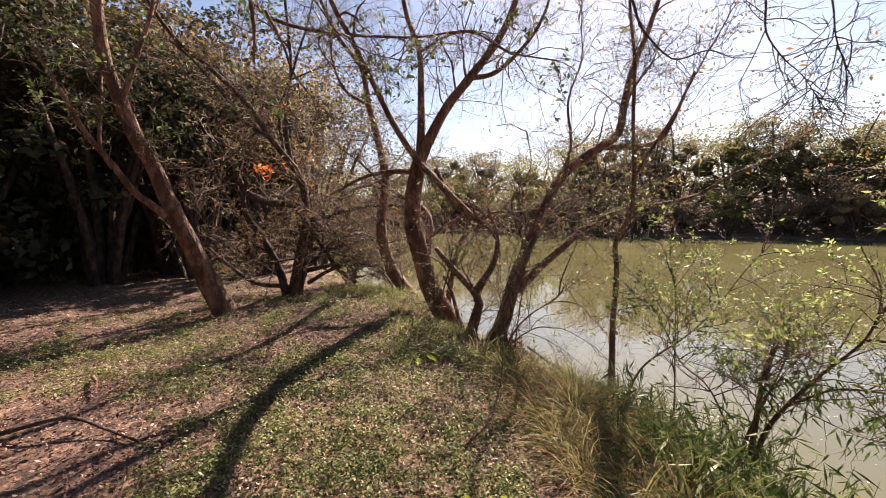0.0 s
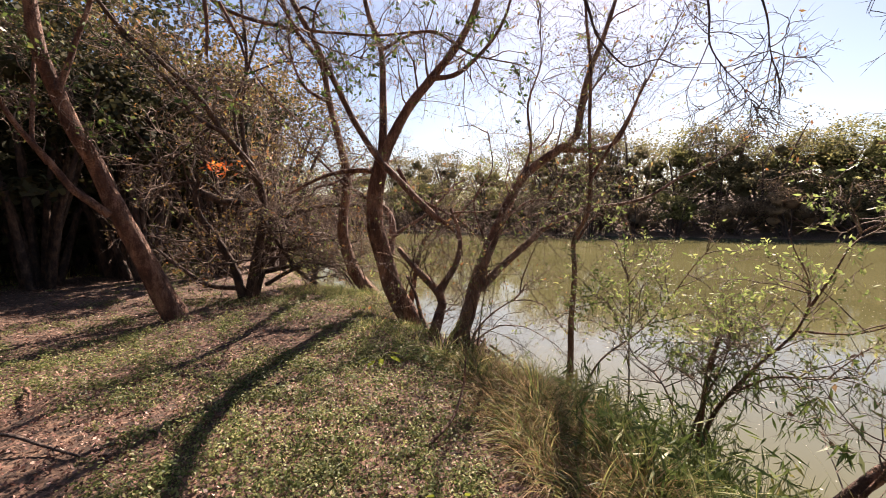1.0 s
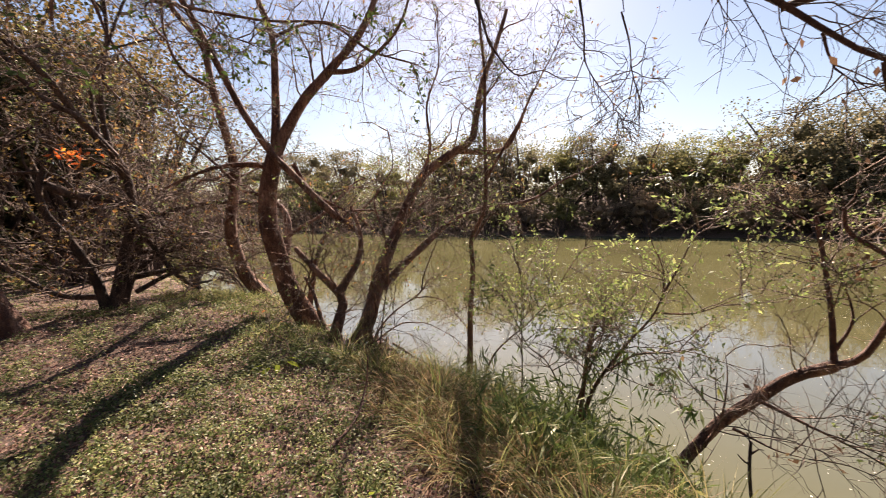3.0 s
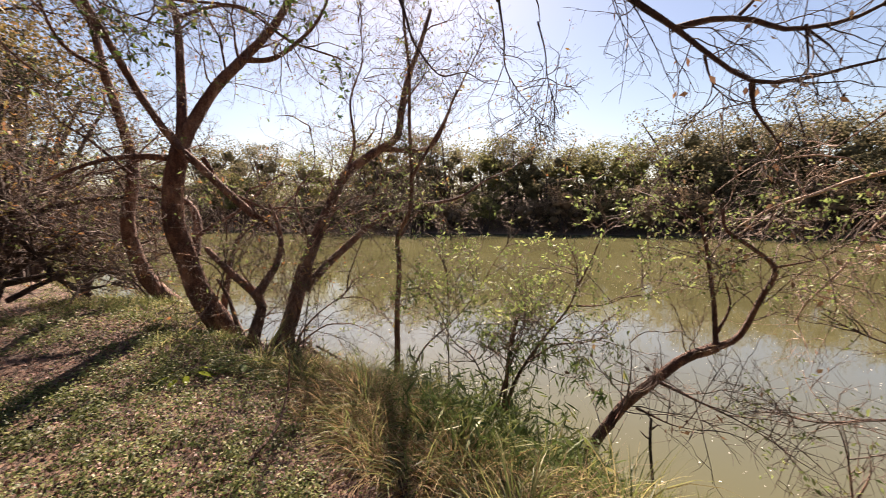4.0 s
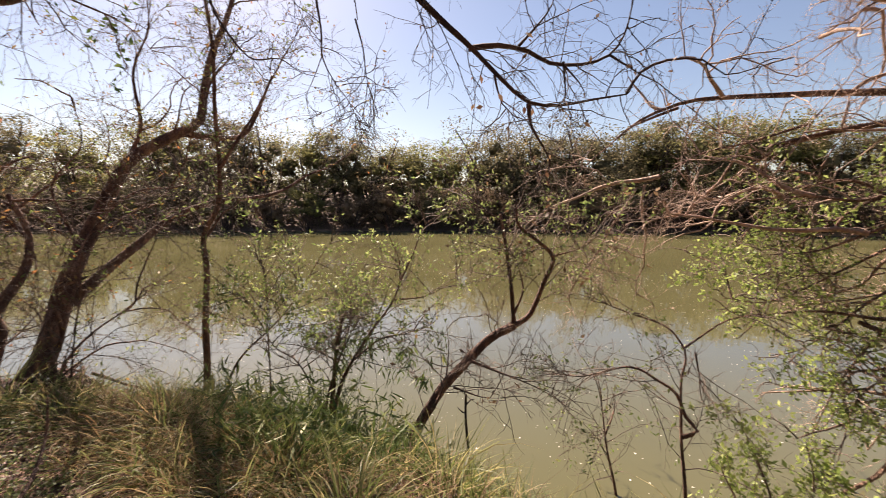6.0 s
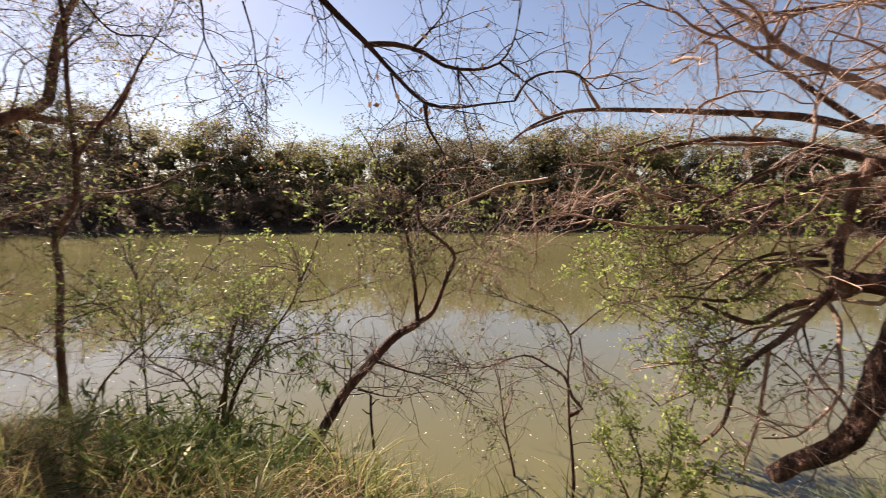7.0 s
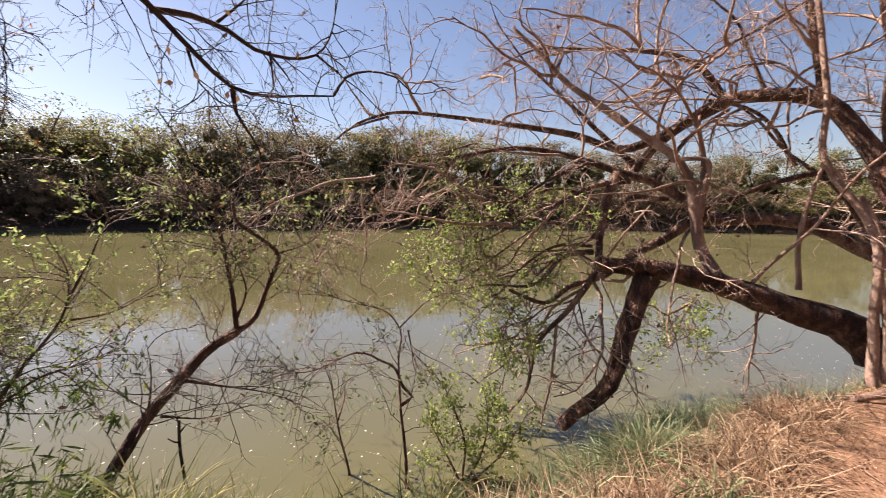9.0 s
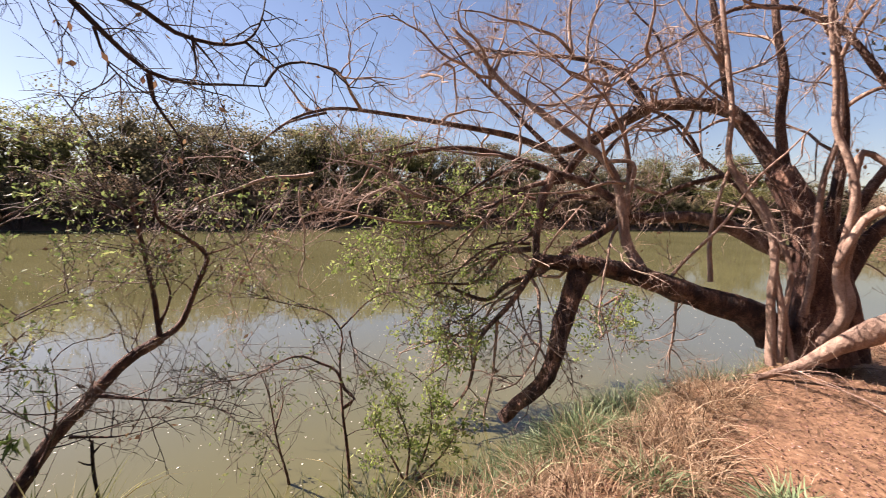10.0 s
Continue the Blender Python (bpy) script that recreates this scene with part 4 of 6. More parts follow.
LIMBS_BUSH = [
    ('stem', 0.015, 0.007, [(3.55, -0.12, -0.89), (3.58, -0.14, -0.55), (3.61, -0.05, -0.27), (3.62, 0.05, -0.04), (3.64, 0.10, 0.15)]),
    ('stem', 0.015, 0.007, [(3.55, -0.16, -0.89), (3.58, -0.30, -0.57), (3.61, -0.34, -0.28), (3.64, -0.28, -0.01)]),
    ('stem', 0.013, 0.006, [(3.54, -0.19, -0.88), (3.62, -0.45, -0.67), (3.67, -0.62, -0.42), (3.70, -0.71, -0.27)]),
    ('stem', 0.013, 0.007, [(3.55, -0.09, -0.85), (3.61, 0.08, -0.55), (3.63, 0.21, -0.32)]),
]
LIMBS_SPRAY = [
    ('limb', 0.025, 0.010, [(5.20, -1.69, 1.67), (5.21, -1.18, 1.79), (5.18, -0.65, 1.60), (5.11, -0.28, 1.27), (5.04, -0.04, 1.01)]),
    ('limb', 0.025, 0.010, [(5.12, -1.62, 1.49), (5.11, -1.01, 1.35), (5.04, -0.54, 1.03), (4.92, -0.05, 0.69), (4.82, 0.32, 0.69)]),
    ('limb', 0.024, 0.009, [(5.01, -1.63, 1.25), (4.96, -1.11, 0.93), (4.88, -0.78, 0.55), (4.78, -0.55, 0.12), (4.64, -0.38, -0.36)]),
    ('limb', 0.021, 0.008, [(4.99, -1.72, 0.95), (4.88, -1.40, 0.53), (4.81, -1.00, 0.39), (4.69, -0.66, 0.03), (4.53, -0.55, -0.42)]),
    ('limb', 0.022, 0.009, [(5.02, -1.59, 1.13), (5.01, -1.17, 1.11), (4.96, -0.77, 0.85), (4.81, -0.31, 0.34), (4.75, -0.07, 0.22)]),
    ('limb', 0.019, 0.010, [(5.29, -0.85, 1.60), (5.23, -0.52, 1.80), (5.14, -0.08, 1.66), (5.04, 0.17, 1.33)]),
    ('limb', 0.021, 0.009, [(5.70, -3.10, 0.32), (5.68, -2.82, 0.18), (5.66, -2.57, 0.30), (5.61, -2.34, 0.09)]),
    ('limb', 0.021, 0.008, [(5.66, -3.17, 0.47), (5.56, -2.94, 0.09), (5.47, -2.80, -0.22), (5.46, -2.69, -0.16)]),
]

# ---- trees with fitted limbs ----


def build_tree(name, place, limbs, label, bark, twig_bark, category="tree", sides=10, flare=0.25, minor=(0, 0), group="", barks=None):
    """A tree whose trunk and limbs follow the given runs. Returns the thing and its limb paths."""
    ob = thing(name, place, label, category, group)
    paths = []
    for i, (kind, r0, r1, pts) in enumerate(limbs):
        k = sides if r0 > 0.03 else 7 if r0 > 0.012 else 5
        v, f, path = limb_mesh(pts, r0, r1 * (0.35 if r1 < 0.012 else 1.0), k, 0.26 if kind in ("log", "stub") else 0.11, flare if i == 0 else 0.0)
        part(kind, (v, f), (barks or {}).get(kind, bark), ob, smooth=True)
        paths.append(path)
    return ob, paths


def add_twigs(ob, paths, mat, n1, len1, n2, len2, n3=0, len3=0.15, r=(0.008, 0.004, 0.0022), up=0.15, fall=0.05, wander=0.25, lo=0.2, pull=(0, 0, 0)):
    """Two or three orders of twigs on a tree. Returns the paths of the outer orders."""
    a = sprout(paths, n1, len1, 7, lo, 0.9, up, wander, fall, pull=pull)
    b = sprout(list(a), n2, len2, 6, 0.15, 0.9, up, wander * 1.2, fall, pull=pull)
    items = [tubes(a, np.full(n1, r[0]), np.full(n1, r[0] * 0.35), 4), tubes(b, np.full(n2, r[1]), np.full(n2, r[1] * 0.4), 3)]
    last = b
    if n3:
        c = sprout(list(b), n3, len3, 3, 0.1, 0.9, up, wander * 1.3, fall)
        items.append(tubes(c, np.full(n3, r[2]), np.full(n3, r[2] * 0.5), 3))
        last = c
    part("twig_mass", joined(items), mat, ob, "tangle of thin bare twigs", kind="stuff")
    return a, b, last


def branches(ob, paths, n, length, r, mat, lo=0.3, up=0.3, wander=0.22):
    """Middle-sized side branches, each a part. Returns their paths with those given."""
    more = sprout(paths, n, length, 8, lo, 0.9, up, wander, 0.02, taper=0.35)
    for q in more:
        q = spline(q, 0.12)
        part("branch", tubes(q[None], [r * rng.uniform(0.7, 1.2)], [r * 0.3], 6, 1.0, 0.08), mat, ob, smooth=True)
    return list(paths) + list(more)


def slimmer(limbs, trunk, limb):
    """The same runs with their radii scaled, trunks and limbs apart."""
    return [(k, r0 * (trunk if k in ("trunk", "log", "stub", "root") else limb), r1 * (trunk if k in ("trunk", "log", "stub", "root") else limb), q) for k, r0, r1, q in limbs]


def pick(paths, share):
    n = max(1, int(len(paths) * share))
    return paths[rng.choice(len(paths), n, replace=False)]


left_tree, p = build_tree("leaning_tree", (-3.5, 6.75, 0), slimmer(LIMBS_LEFT, 0.88, 0.85), "leaning brown tree trunk beside the shaded path", BARK_BROWN, TWIG, flare=0.35)
a, b, c = add_twigs(left_tree, p, TWIG, 110, 1.2, 600, 0.6, 1300, 0.28, up=0.2, lo=0.35)
part("foliage", leaves(along_paths(pick(c[c[:, 0, 2] > 2.6], 0.4), 4), 0.065, 0.45), LEAF_DEEP, left_tree, kind="stuff")

mid_tree, p = build_tree("autumn_tree", (-3.15, 8.64, 0), LIMBS_MID, "many-stemmed dark tree with orange and yellow autumn leaves", BARK_DARK, TWIG)
p = branches(mid_tree, p, 36, 1.8, 0.022, BARK_DARK, 0.1)
a, b, c = add_twigs(mid_tree, p, TWIG, 320, 1.5, 1700, 0.8, 3800, 0.38, r=(0.013, 0.0065, 0.003), up=0.2, wander=0.2)
part("foliage", leaves(along_paths(pick(c, 0.2), 3), 0.055, 0.4), LEAF_AUTUMN, mid_tree, kind="stuff")
part("foliage", leaves(along_paths(pick(c, 0.12), 3), 0.06, 0.4), LEAF_FRESH, mid_tree, kind="stuff")
part("foliage", leaves(along_paths(pick(c[(c[:, 0, 2] < 4.2) & (c[:, 0, 0] < -2.6)], 0.16), 5, jitter=0.05), 0.06, 0.5), LEAF_AUTUMN_DULL, mid_tree, kind="stuff")
spots = np.array([(-2.98, 7.22, 2.36), (-2.85, 7.25, 2.43), (-3.1, 7.2, 2.42)])
part("foliage", leaves(np.repeat(spots, 16, 0) + rng.normal(0, 0.075, (48, 3)), 0.085, 0.5), LEAF_ORANGE, mid_tree, "bright orange leaves", kind="stuff")
spots = np.array([(-2.3, 7.5, 2.72), (-2.1, 7.55, 2.62), (-2.45, 7.45, 2.95), (-1.9, 7.6, 2.4)])
part("foliage", leaves(np.repeat(spots, 12, 0) + rng.normal(0, 0.14, (48, 3)), 0.08, 0.45), LEAF_AUTUMN, mid_tree, "yellowing leaves", kind="stuff")

tangle_limbs = []
for i in range(16):
    a = -0.6 + i * 0.42
    reach = 1.2 + 0.5 * ((i * 7) % 5) / 5
    dx, dy = math.cos(a) * reach, math.sin(a) * reach * 0.8
    high = 1.2 + 1.2 * ((i * 3) % 4) / 4
    tangle_limbs.append(("stem", 0.022, 0.007, [(-2.2, 10.0, -0.1), (-2.2 + dx * 0.25, 10.0 + dy * 0.25, high * 0.7), (-2.2 + dx * 0.65, 10.0 + dy * 0.65, high), (-2.2 + dx * 1.1, 10.0 + dy * 1.1, high * 0.75), (-2.2 + dx * 1.5, 10.0 + dy * 1.5, high * 0.35)]))
tangle, p = build_tree("bare_bush", (-2.2, 10.0, -0.1), tangle_limbs, "tangled leafless bush arching over the water", BARK_DARK, TWIG, "bush", flare=0)
a, b, c = add_twigs(tangle, p, TWIG, 170, 1.1, 900, 0.6, 2000, 0.28, r=(0.009, 0.005, 0.003), up=0.15, lo=0.2)
part("foliage", leaves(along_paths(pick(c, 0.12), 3), 0.05, 0.4), LEAF_AUTUMN_DULL, tangle, kind="stuff")

centre_tree, p = build_tree("riverside_tree", (0.25, 6.4, -0.3), slimmer(LIMBS_CENTRE, 0.95, 0.88), "twin-stemmed brown tree leaning from the bank edge", BARK_BROWN, TWIG)
p = branches(centre_tree, p, 34, 1.6, 0.015, BARK_BROWN, 0.1)
a, b, c = add_twigs(centre_tree, p, TWIG, 330, 1.3, 2000, 0.7, 6000, 0.3, r=(0.006, 0.0026, 0.0013), up=0.2, wander=0.2)
part("foliage", leaves(along_paths(pick(c, 0.1), 2), 0.05, 0.3, 0.5), LEAF_AUTUMN, centre_tree, kind="stuff")
part("foliage", leaves(along_paths(pick(c, 0.1), 2), 0.05, 0.3, 0.5), LEAF_FRESH, centre_tree, kind="stuff")

lean_tree, p = build_tree("waterside_tree", (0.45, 5.6, -0.6), slimmer(LIMBS_LEAN, 1.1, 0.98), "brown forked tree leaning out over the water", BARK_BROWN, TWIG)
p = branches(lean_tree, p, 34, 1.5, 0.013, BARK_BROWN, 0.1)
a, b, c = add_twigs(lean_tree, p, TWIG, 280, 1.3, 1700, 0.7, 5000, 0.3, r=(0.005, 0.0024, 0.0013), up=0.2, wander=0.2)
part("foliage", leaves(along_paths(pick(c, 0.12), 3), 0.05, 0.3, 0.3), LEAF_FRESH, lean_tree, kind="stuff")
part("foliage", leaves(along_paths(pick(c, 0.08), 2), 0.05, 0.35, 0.3), LEAF_AUTUMN, lean_tree, kind="stuff")
part("foliage", leaves(along_paths(pick(c[c[:, 0, 2] > 2.0], 0.22), 3), 0.036, 0.3, 0.3), LEAF_AUTUMN_DULL, lean_tree, kind="stuff")

n = 260
foot = np.stack([rng.uniform(0.25, 1.0, n), rng.uniform(5.1, 5.65, n), rng.uniform(-0.28, -0.04, n)], -1)
fall = np.stack([rng.normal(0.02, 0.16, n), rng.uniform(-0.65, -0.05, n), rng.uniform(-0.6, -0.2, n)], -1)
roots = foot[:, None] + fall[:, None] * np.linspace(0, 1, 6)[None, :, None] ** np.array([0.7, 0.6, 1.4]) + rng.normal(0, 0.012, (n, 6, 3))
part("root_mass", tubes(roots, rng.uniform(0.006, 0.022, n), np.full(n, 0.004), 5), BARK_LOG, lean_tree, "dark tangle of bare roots down the bank", kind="stuff")

sapling, p = build_tree("sapling", (2.2, 5.6, -1.0), LIMBS_SAPLING, "slender russet sapling standing at the water's edge", BARK_BROWN, TWIG, flare=0.1)
a, b, c = add_twigs(sapling, p, TWIG, 80, 0.9, 380, 0.5, 800, 0.24, r=(0.0045, 0.0026, 0.0015), lo=0.4, up=0.4)
part("foliage", leaves(along_paths(pick(c, 0.2), 3), 0.05, 0.38), LEAF_FRESH, sapling, kind="stuff")
part("foliage", leaves(along_paths(pick(c[c[:, 0, 2] > 2.2], 0.4), 4, 0.1, 0.03), 0.034, 0.36), LEAF_AUTUMN_DULL, sapling, "brownish upper leaves", kind="stuff")

shrub, p = build_tree("willow_shrub", (2.4, 3.3, -0.7), slimmer(LIMBS_SHRUB, 0.8, 0.75), "leafy green shrub with dark stems at the water", BARK_BROWN, TWIG, "shrub", flare=0.1)
a, b, c = add_twigs(shrub, p, TWIG, 110, 1.1, 560, 0.55, 1500, 0.24, r=(0.006, 0.0032, 0.0016), up=0.4, lo=0.25, wander=0.18)
part("foliage", leaves(along_paths(pick(c[c[:, 0, 2] > 0.35], 0.6), 6, 0.4), 0.042, 0.4), LEAF_FRESH, shrub, kind="stuff")
low = pick(c[(c[:, 0, 2] < 0.25) & (c[:, 0, 0] > 2.45)], 0.6)
part("foliage", leaves(along_paths(low, 8, jitter=0.03), 0.1, 0.16, 1.6), LEAF_DEEP, shrub, "long narrow drooping leaves", kind="stuff")

fork_tree, p = build_tree("forked_sapling", (2.25, 2.28, -0.65), LIMBS_FORK, "forked leaning sapling with bare twigs over the water", BARK_BROWN, TWIG, flare=0.1)
a, b, c = add_twigs(fork_tree, p, TWIG, 80, 1.0, 420, 0.5, 900, 0.24, r=(0.005, 0.0028, 0.0015), up=0.3, wander=0.18)
part("foliage", leaves(along_paths(pick(c[c[:, 0, 2] > 0.85], 0.6), 5, 0.5), 0.03, 0.45), LEAF_FRESH, fork_tree, kind="stuff")
part("foliage", leaves(along_paths(pick(c, 0.08), 2), 0.05, 0.5, 1.0), LEAF_BROWN, fork_tree, kind="stuff")

thin_tree, p = build_tree("bare_sapling", (3.38, 0.37, -0.9), LIMBS_THIN, "thin crooked sapling rising from the shallows", BARK_BROWN, TWIG, flare=0.1)
a, b, c = add_twigs(thin_tree, p, TWIG, 60, 0.9, 300, 0.45, 620, 0.22, r=(0.0042, 0.0024, 0.0013), up=0.15, lo=0.3, wander=0.18)
part("foliage", leaves(along_paths(pick(c, 0.3), 4, 0.5), 0.034, 0.45), LEAF_FRESH, thin_tree, kind="stuff")

big_tree, p = build_tree("spreading_tree", (3.65, -4.26, 0), [(k, r0 * (1.1 if k == "stub" else 1.0), r1 * (0.9 if k == "stub" else 1.0), q) for k, r0, r1, q in slimmer(LIMBS_BIG, 0.86, 0.72)], "huge spreading bare tree with arching limbs over the river", BARK_LIMB, TWIG_PALE, sides=14, flare=0.3,
                         barks={"trunk": BARK_BROWN, "log": BARK_LOG, "stub": BARK_LOG, "root": BARK_PALE, "riser": BARK_PALE})
p = branches(big_tree, p, 75, 1.9, 0.021, BARK_PALE)
a, b, c = add_twigs(big_tree, p, TWIG_PALE, 400, 1.3, 2600, 0.6, 8500, 0.26, r=(0.0085, 0.0034, 0.0016), up=0.2, lo=0.25, wander=0.26)
part("foliage", leaves(along_paths(pick(c, 0.03), 2), 0.05, 0.5), LEAF_BROWN, big_tree, kind="stuff")
spray, p = build_tree("leafy_spray", (6.0, -0.9, 1.5), LIMBS_SPRAY, "low twiggy branches with pale green leaves over the river", BARK_BROWN, TWIG, "branch", flare=0)
p = branches(spray, p, 44, 0.9, 0.011, BARK_LIMB, 0.15, 0.0)
a, b, c = add_twigs(spray, p, TWIG, 150, 0.75, 800, 0.42, 2300, 0.2, r=(0.007, 0.0034, 0.0018), up=0.0, fall=0.04, wander=0.3)
part("foliage", leaves(along_paths(pick(c, 0.6), 6), 0.046, 0.45), LEAF_LIME, spray, kind="stuff")
low_bush, p = build_tree("low_bush", (3.4, -0.45, -0.9), LIMBS_BUSH, "bright yellow-green leafy bush in the shallows", BARK_BROWN, TWIG, "bush", flare=0)
a, b, c = add_twigs(low_bush, p, TWIG, 60, 0.36, 240, 0.2, 420, 0.12, r=(0.003, 0.002, 0.0013), up=0.2)
part("foliage", leaves(along_paths(pick(c, 0.8), 5, 0.2), 0.045, 0.45), LEAF_LIME, low_bush, kind="stuff")
build_tree("strangler_vine", (3.6, -4.0, 0), LIMBS_VINE, "pale smooth vines climbing the big trunk", BARK_PALE, TWIG_PALE, "vine", flare=0.2)

OVER_ROOTS = [0, 9, 10, 11]
over_tree, p = build_tree("overhanging_tree", (-1.5, -3.2, 0), [("trunk", 0.24, 0.15, [(-1.5, -3.2, -0.1), (-1.4, -3.0, 1.5), (-1.1, -2.5, 3.0), (-0.6, -1.8, 4.2)])]
                           + [("bough", 0.1, LIMBS_OVER[i][1], [(-0.6, -1.8, 4.15), (-0.1 + 0.12 * i, -0.9, 4.9), tuple(0.75 * np.array(LIMBS_OVER[i][3][0]) + np.array([0, 0, 1.3])), LIMBS_OVER[i][3][0]]) for i in OVER_ROOTS] + LIMBS_OVER, "dark tree reaching thin limbs over the bank", BARK_DARK, TWIG)
# dark bark instead of TWIG puts the backlit silhouette into the twigs' colour
a, b, c = add_twigs(over_tree, p[5:14], BARK_DARK, 70, 0.42, 260, 0.2, 420, 0.1, r=(0.0022, 0.0012, 0.0007), up=-0.05, fall=0.05, wander=0.2)
c2 = add_twigs(over_tree, p[14:], BARK_DARK, 50, 0.8, 220, 0.42, 420, 0.22, r=(0.0042, 0.0025, 0.0014), up=-0.05, fall=0.05, wander=0.2)[2]
part("foliage", leaves(along_paths(pick(c2, 0.3), 2), 0.03, 0.4, 0.8), LEAF_AUTUMN, over_tree, kind="stuff")
part("foliage", leaves(along_paths(pick(b, 0.25), 1), 0.024, 0.5, 1.0), LEAF_BROWN, over_tree, "withered brown leaves", kind="stuff")

# ---- woods and far bank ----


def crown_cloud(n, width, height, lumps, seed):
    """Places on an uneven crown of many lumps, foot of the crown at z = 0."""
    r = np.random.default_rng(seed)
    c = np.stack([r.normal(0, width * 0.24, lumps), r.normal(0, width * 0.24, lumps), r.uniform(0.15, 0.85, lumps) * height], -1)
    c[:, :2] *= (1.15 - 0.75 * (c[:, 2:3] / height - 0.35) ** 2)
    s = r.uniform(0.12, 0.23, lumps) * min(width, height)
    which = r.integers(0, lumps, n)
    d = unit(r.normal(size=(n, 3)))
    d[:, 2] = np.where(d[:, 2] < -0.3, -d[:, 2], d[:, 2])
    q = c[which] + d * (s[which] * r.uniform(0.6, 1.22, n))[:, None] * np.array([1, 1, 0.75])
    q[:, 2] = np.maximum(q[:, 2], r.uniform(0, 0.3, n))
    return q, c, d * np.array([1, 1, 1.3]), s


def lumps_of(centres, radii, share, seed):
    """Uneven closed clumps that fill the inside of a crown."""
    r = np.random.default_rng(seed)
    th, ph = np.meshgrid(np.linspace(0.15, math.pi - 0.15, 5), np.arange(8) * 2 * math.pi / 8, indexing="ij")
    ball = np.stack([np.sin(th) * np.cos(ph), np.sin(th) * np.sin(ph), np.cos(th) * 0.8], -1).reshape(-1, 3)
    i, j = np.meshgrid(np.arange(4), np.arange(8), indexing="ij")
    f = np.stack([i * 8 + j, (i + 1) * 8 + j, (i + 1) * 8 + (j + 1) % 8, i * 8 + (j + 1) % 8], -1).reshape(-1, 4)
    return joined([(c + ball * (q * share) * r.uniform(0.5, 1.25, (len(ball), 1)) * r.uniform(0.8, 1.1, (1, 3)), f) for c, q in zip(centres, radii)])


def make_bush(name, label, width, height, mat, n, seed, leaf, trunk=0.3, category="tree", group="", twiggy=False, inner=0.8):
    ob = thing(name, (0, 0, 0), label, category, group)
    q, c, face, s = crown_cloud(n, width, height - trunk, 46, seed)
    q[:, 2] += trunk
    crown = leaves(q, leaf, 0.65, facing=face)
    top = c + np.array([0, 0, trunk])
    deep = (c[:, 2] < 0.62 * (height - trunk)) & (np.hypot(c[:, 0], c[:, 1]) < 0.34 * width)
    part("crown", joined([crown, lumps_of(top[deep], s[deep], inner, seed + 5)]), mat, ob, kind="stuff")
    stems = np.stack([np.stack([top[i] * np.array([0.1, 0.1, 0]) - np.array([0, 0, 0.5]), top[i] * np.array([0.35, 0.35, 0.4]), top[i] * np.array([0.75, 0.75, 0.8]), top[i]]) for i in range(12)])
    part("trunk", tubes(stems, np.full(12, height * 0.016), np.full(12, height * 0.004), 5), BARK_DARK, ob)
    if twiggy:
        a = sprout(list(stems), 55, 2.4, 6, 0.3, 0.9, 0.1, 0.3)
        part("twig_mass", tubes(a, np.full(55, 0.022), np.full(55, 0.007), 3), BARK_DARK if seed % 2 else TWIG, ob, "bare grey twigs", kind="stuff")
    return ob


def follow(line, n, lo, hi):
    seg = np.linalg.norm(np.diff(line, axis=0), axis=1)
    s = np.concatenate([[0], np.cumsum(seg)])
    u = np.linspace(lo, hi, n)
    return np.stack([np.interp(u, s, line[:, k]) for k in (0, 1)], -1)


FAR_BUSHES = [make_bush("bank_bush", lab, w, h, m, n, sd, 0.17, tr, "bush", "bushes along the far bank", True, 0.75) for lab, w, h, m, n, sd, tr in (
    ("dense olive bush overhanging the far waterline", 7.5, 7.0, LEAF_FAR, 5400, 11, 1.9),
    ("bright green bush on the far bank", 6.5, 7.5, LEAF_FAR_GREEN, 5200, 12, 2.3),
    ("russet half-bare bush on the far bank", 7.0, 6.5, LEAF_FAR_BROWN, 4600, 13, 1.2),
    ("tall dark green bush on the far bank", 7.0, 8.5, LEAF_FAR, 5600, 14, 2.4),
    ("grey-brown twiggy bush on the far bank", 7.0, 6.0, LEAF_FAR_BROWN, 4200, 15, 1.0))]
FAR_TREES = [make_bush("bank_tree", lab, w, h, m, n, sd, 0.18, tr, "tree", "trees behind the far bank", True, cn) for lab, w, h, m, n, sd, tr, cn in (
    ("tall rounded green tree behind the far bank", 6.0, 10.5, LEAF_FAR, 5600, 21, 1.8, 0.62),
    ("spreading grey-green tree behind the far bank", 7.5, 9.5, LEAF_FAR, 5600, 22, 1.5, 0.62),
    ("bright leafy tree behind the far bank", 6.5, 9.0, LEAF_FAR_GREEN, 5400, 23, 1.0, 0.62))]
used = set()


def plant(kinds, k, x, y, z, s, turn):
    ob = kinds[k]
    m = pose(x, y, z, 0, 0, turn) @ Matrix.Diagonal((s, s, s, 1))
    if ob not in used:
        used.add(ob)
        ob.matrix_basis = m
        return ob
    c = copy_thing(ob, pose(x, y, z, 0, 0, turn))
    c.scale = (s, s, s)
    return c


line = FAR_SHORE
for i, (x, y) in enumerate(follow(line, 64, 4, 285)):
    nx, ny = 0.83, 0.55
    d = rng.uniform(0.5, 2.5)
    x2, y2 = x + nx * d, y + ny * d
    plant(FAR_BUSHES, int(rng.integers(0, 5)) if i < 46 else (2, 4, 0, 2)[int(rng.integers(0, 4))], x2, y2, float(land(x2, y2)) - 0.4, rng.uniform(0.8, 1.12) * (1.2 if i < 14 else 0.8 if i < 28 else 1.0), rng.uniform(0, 360))
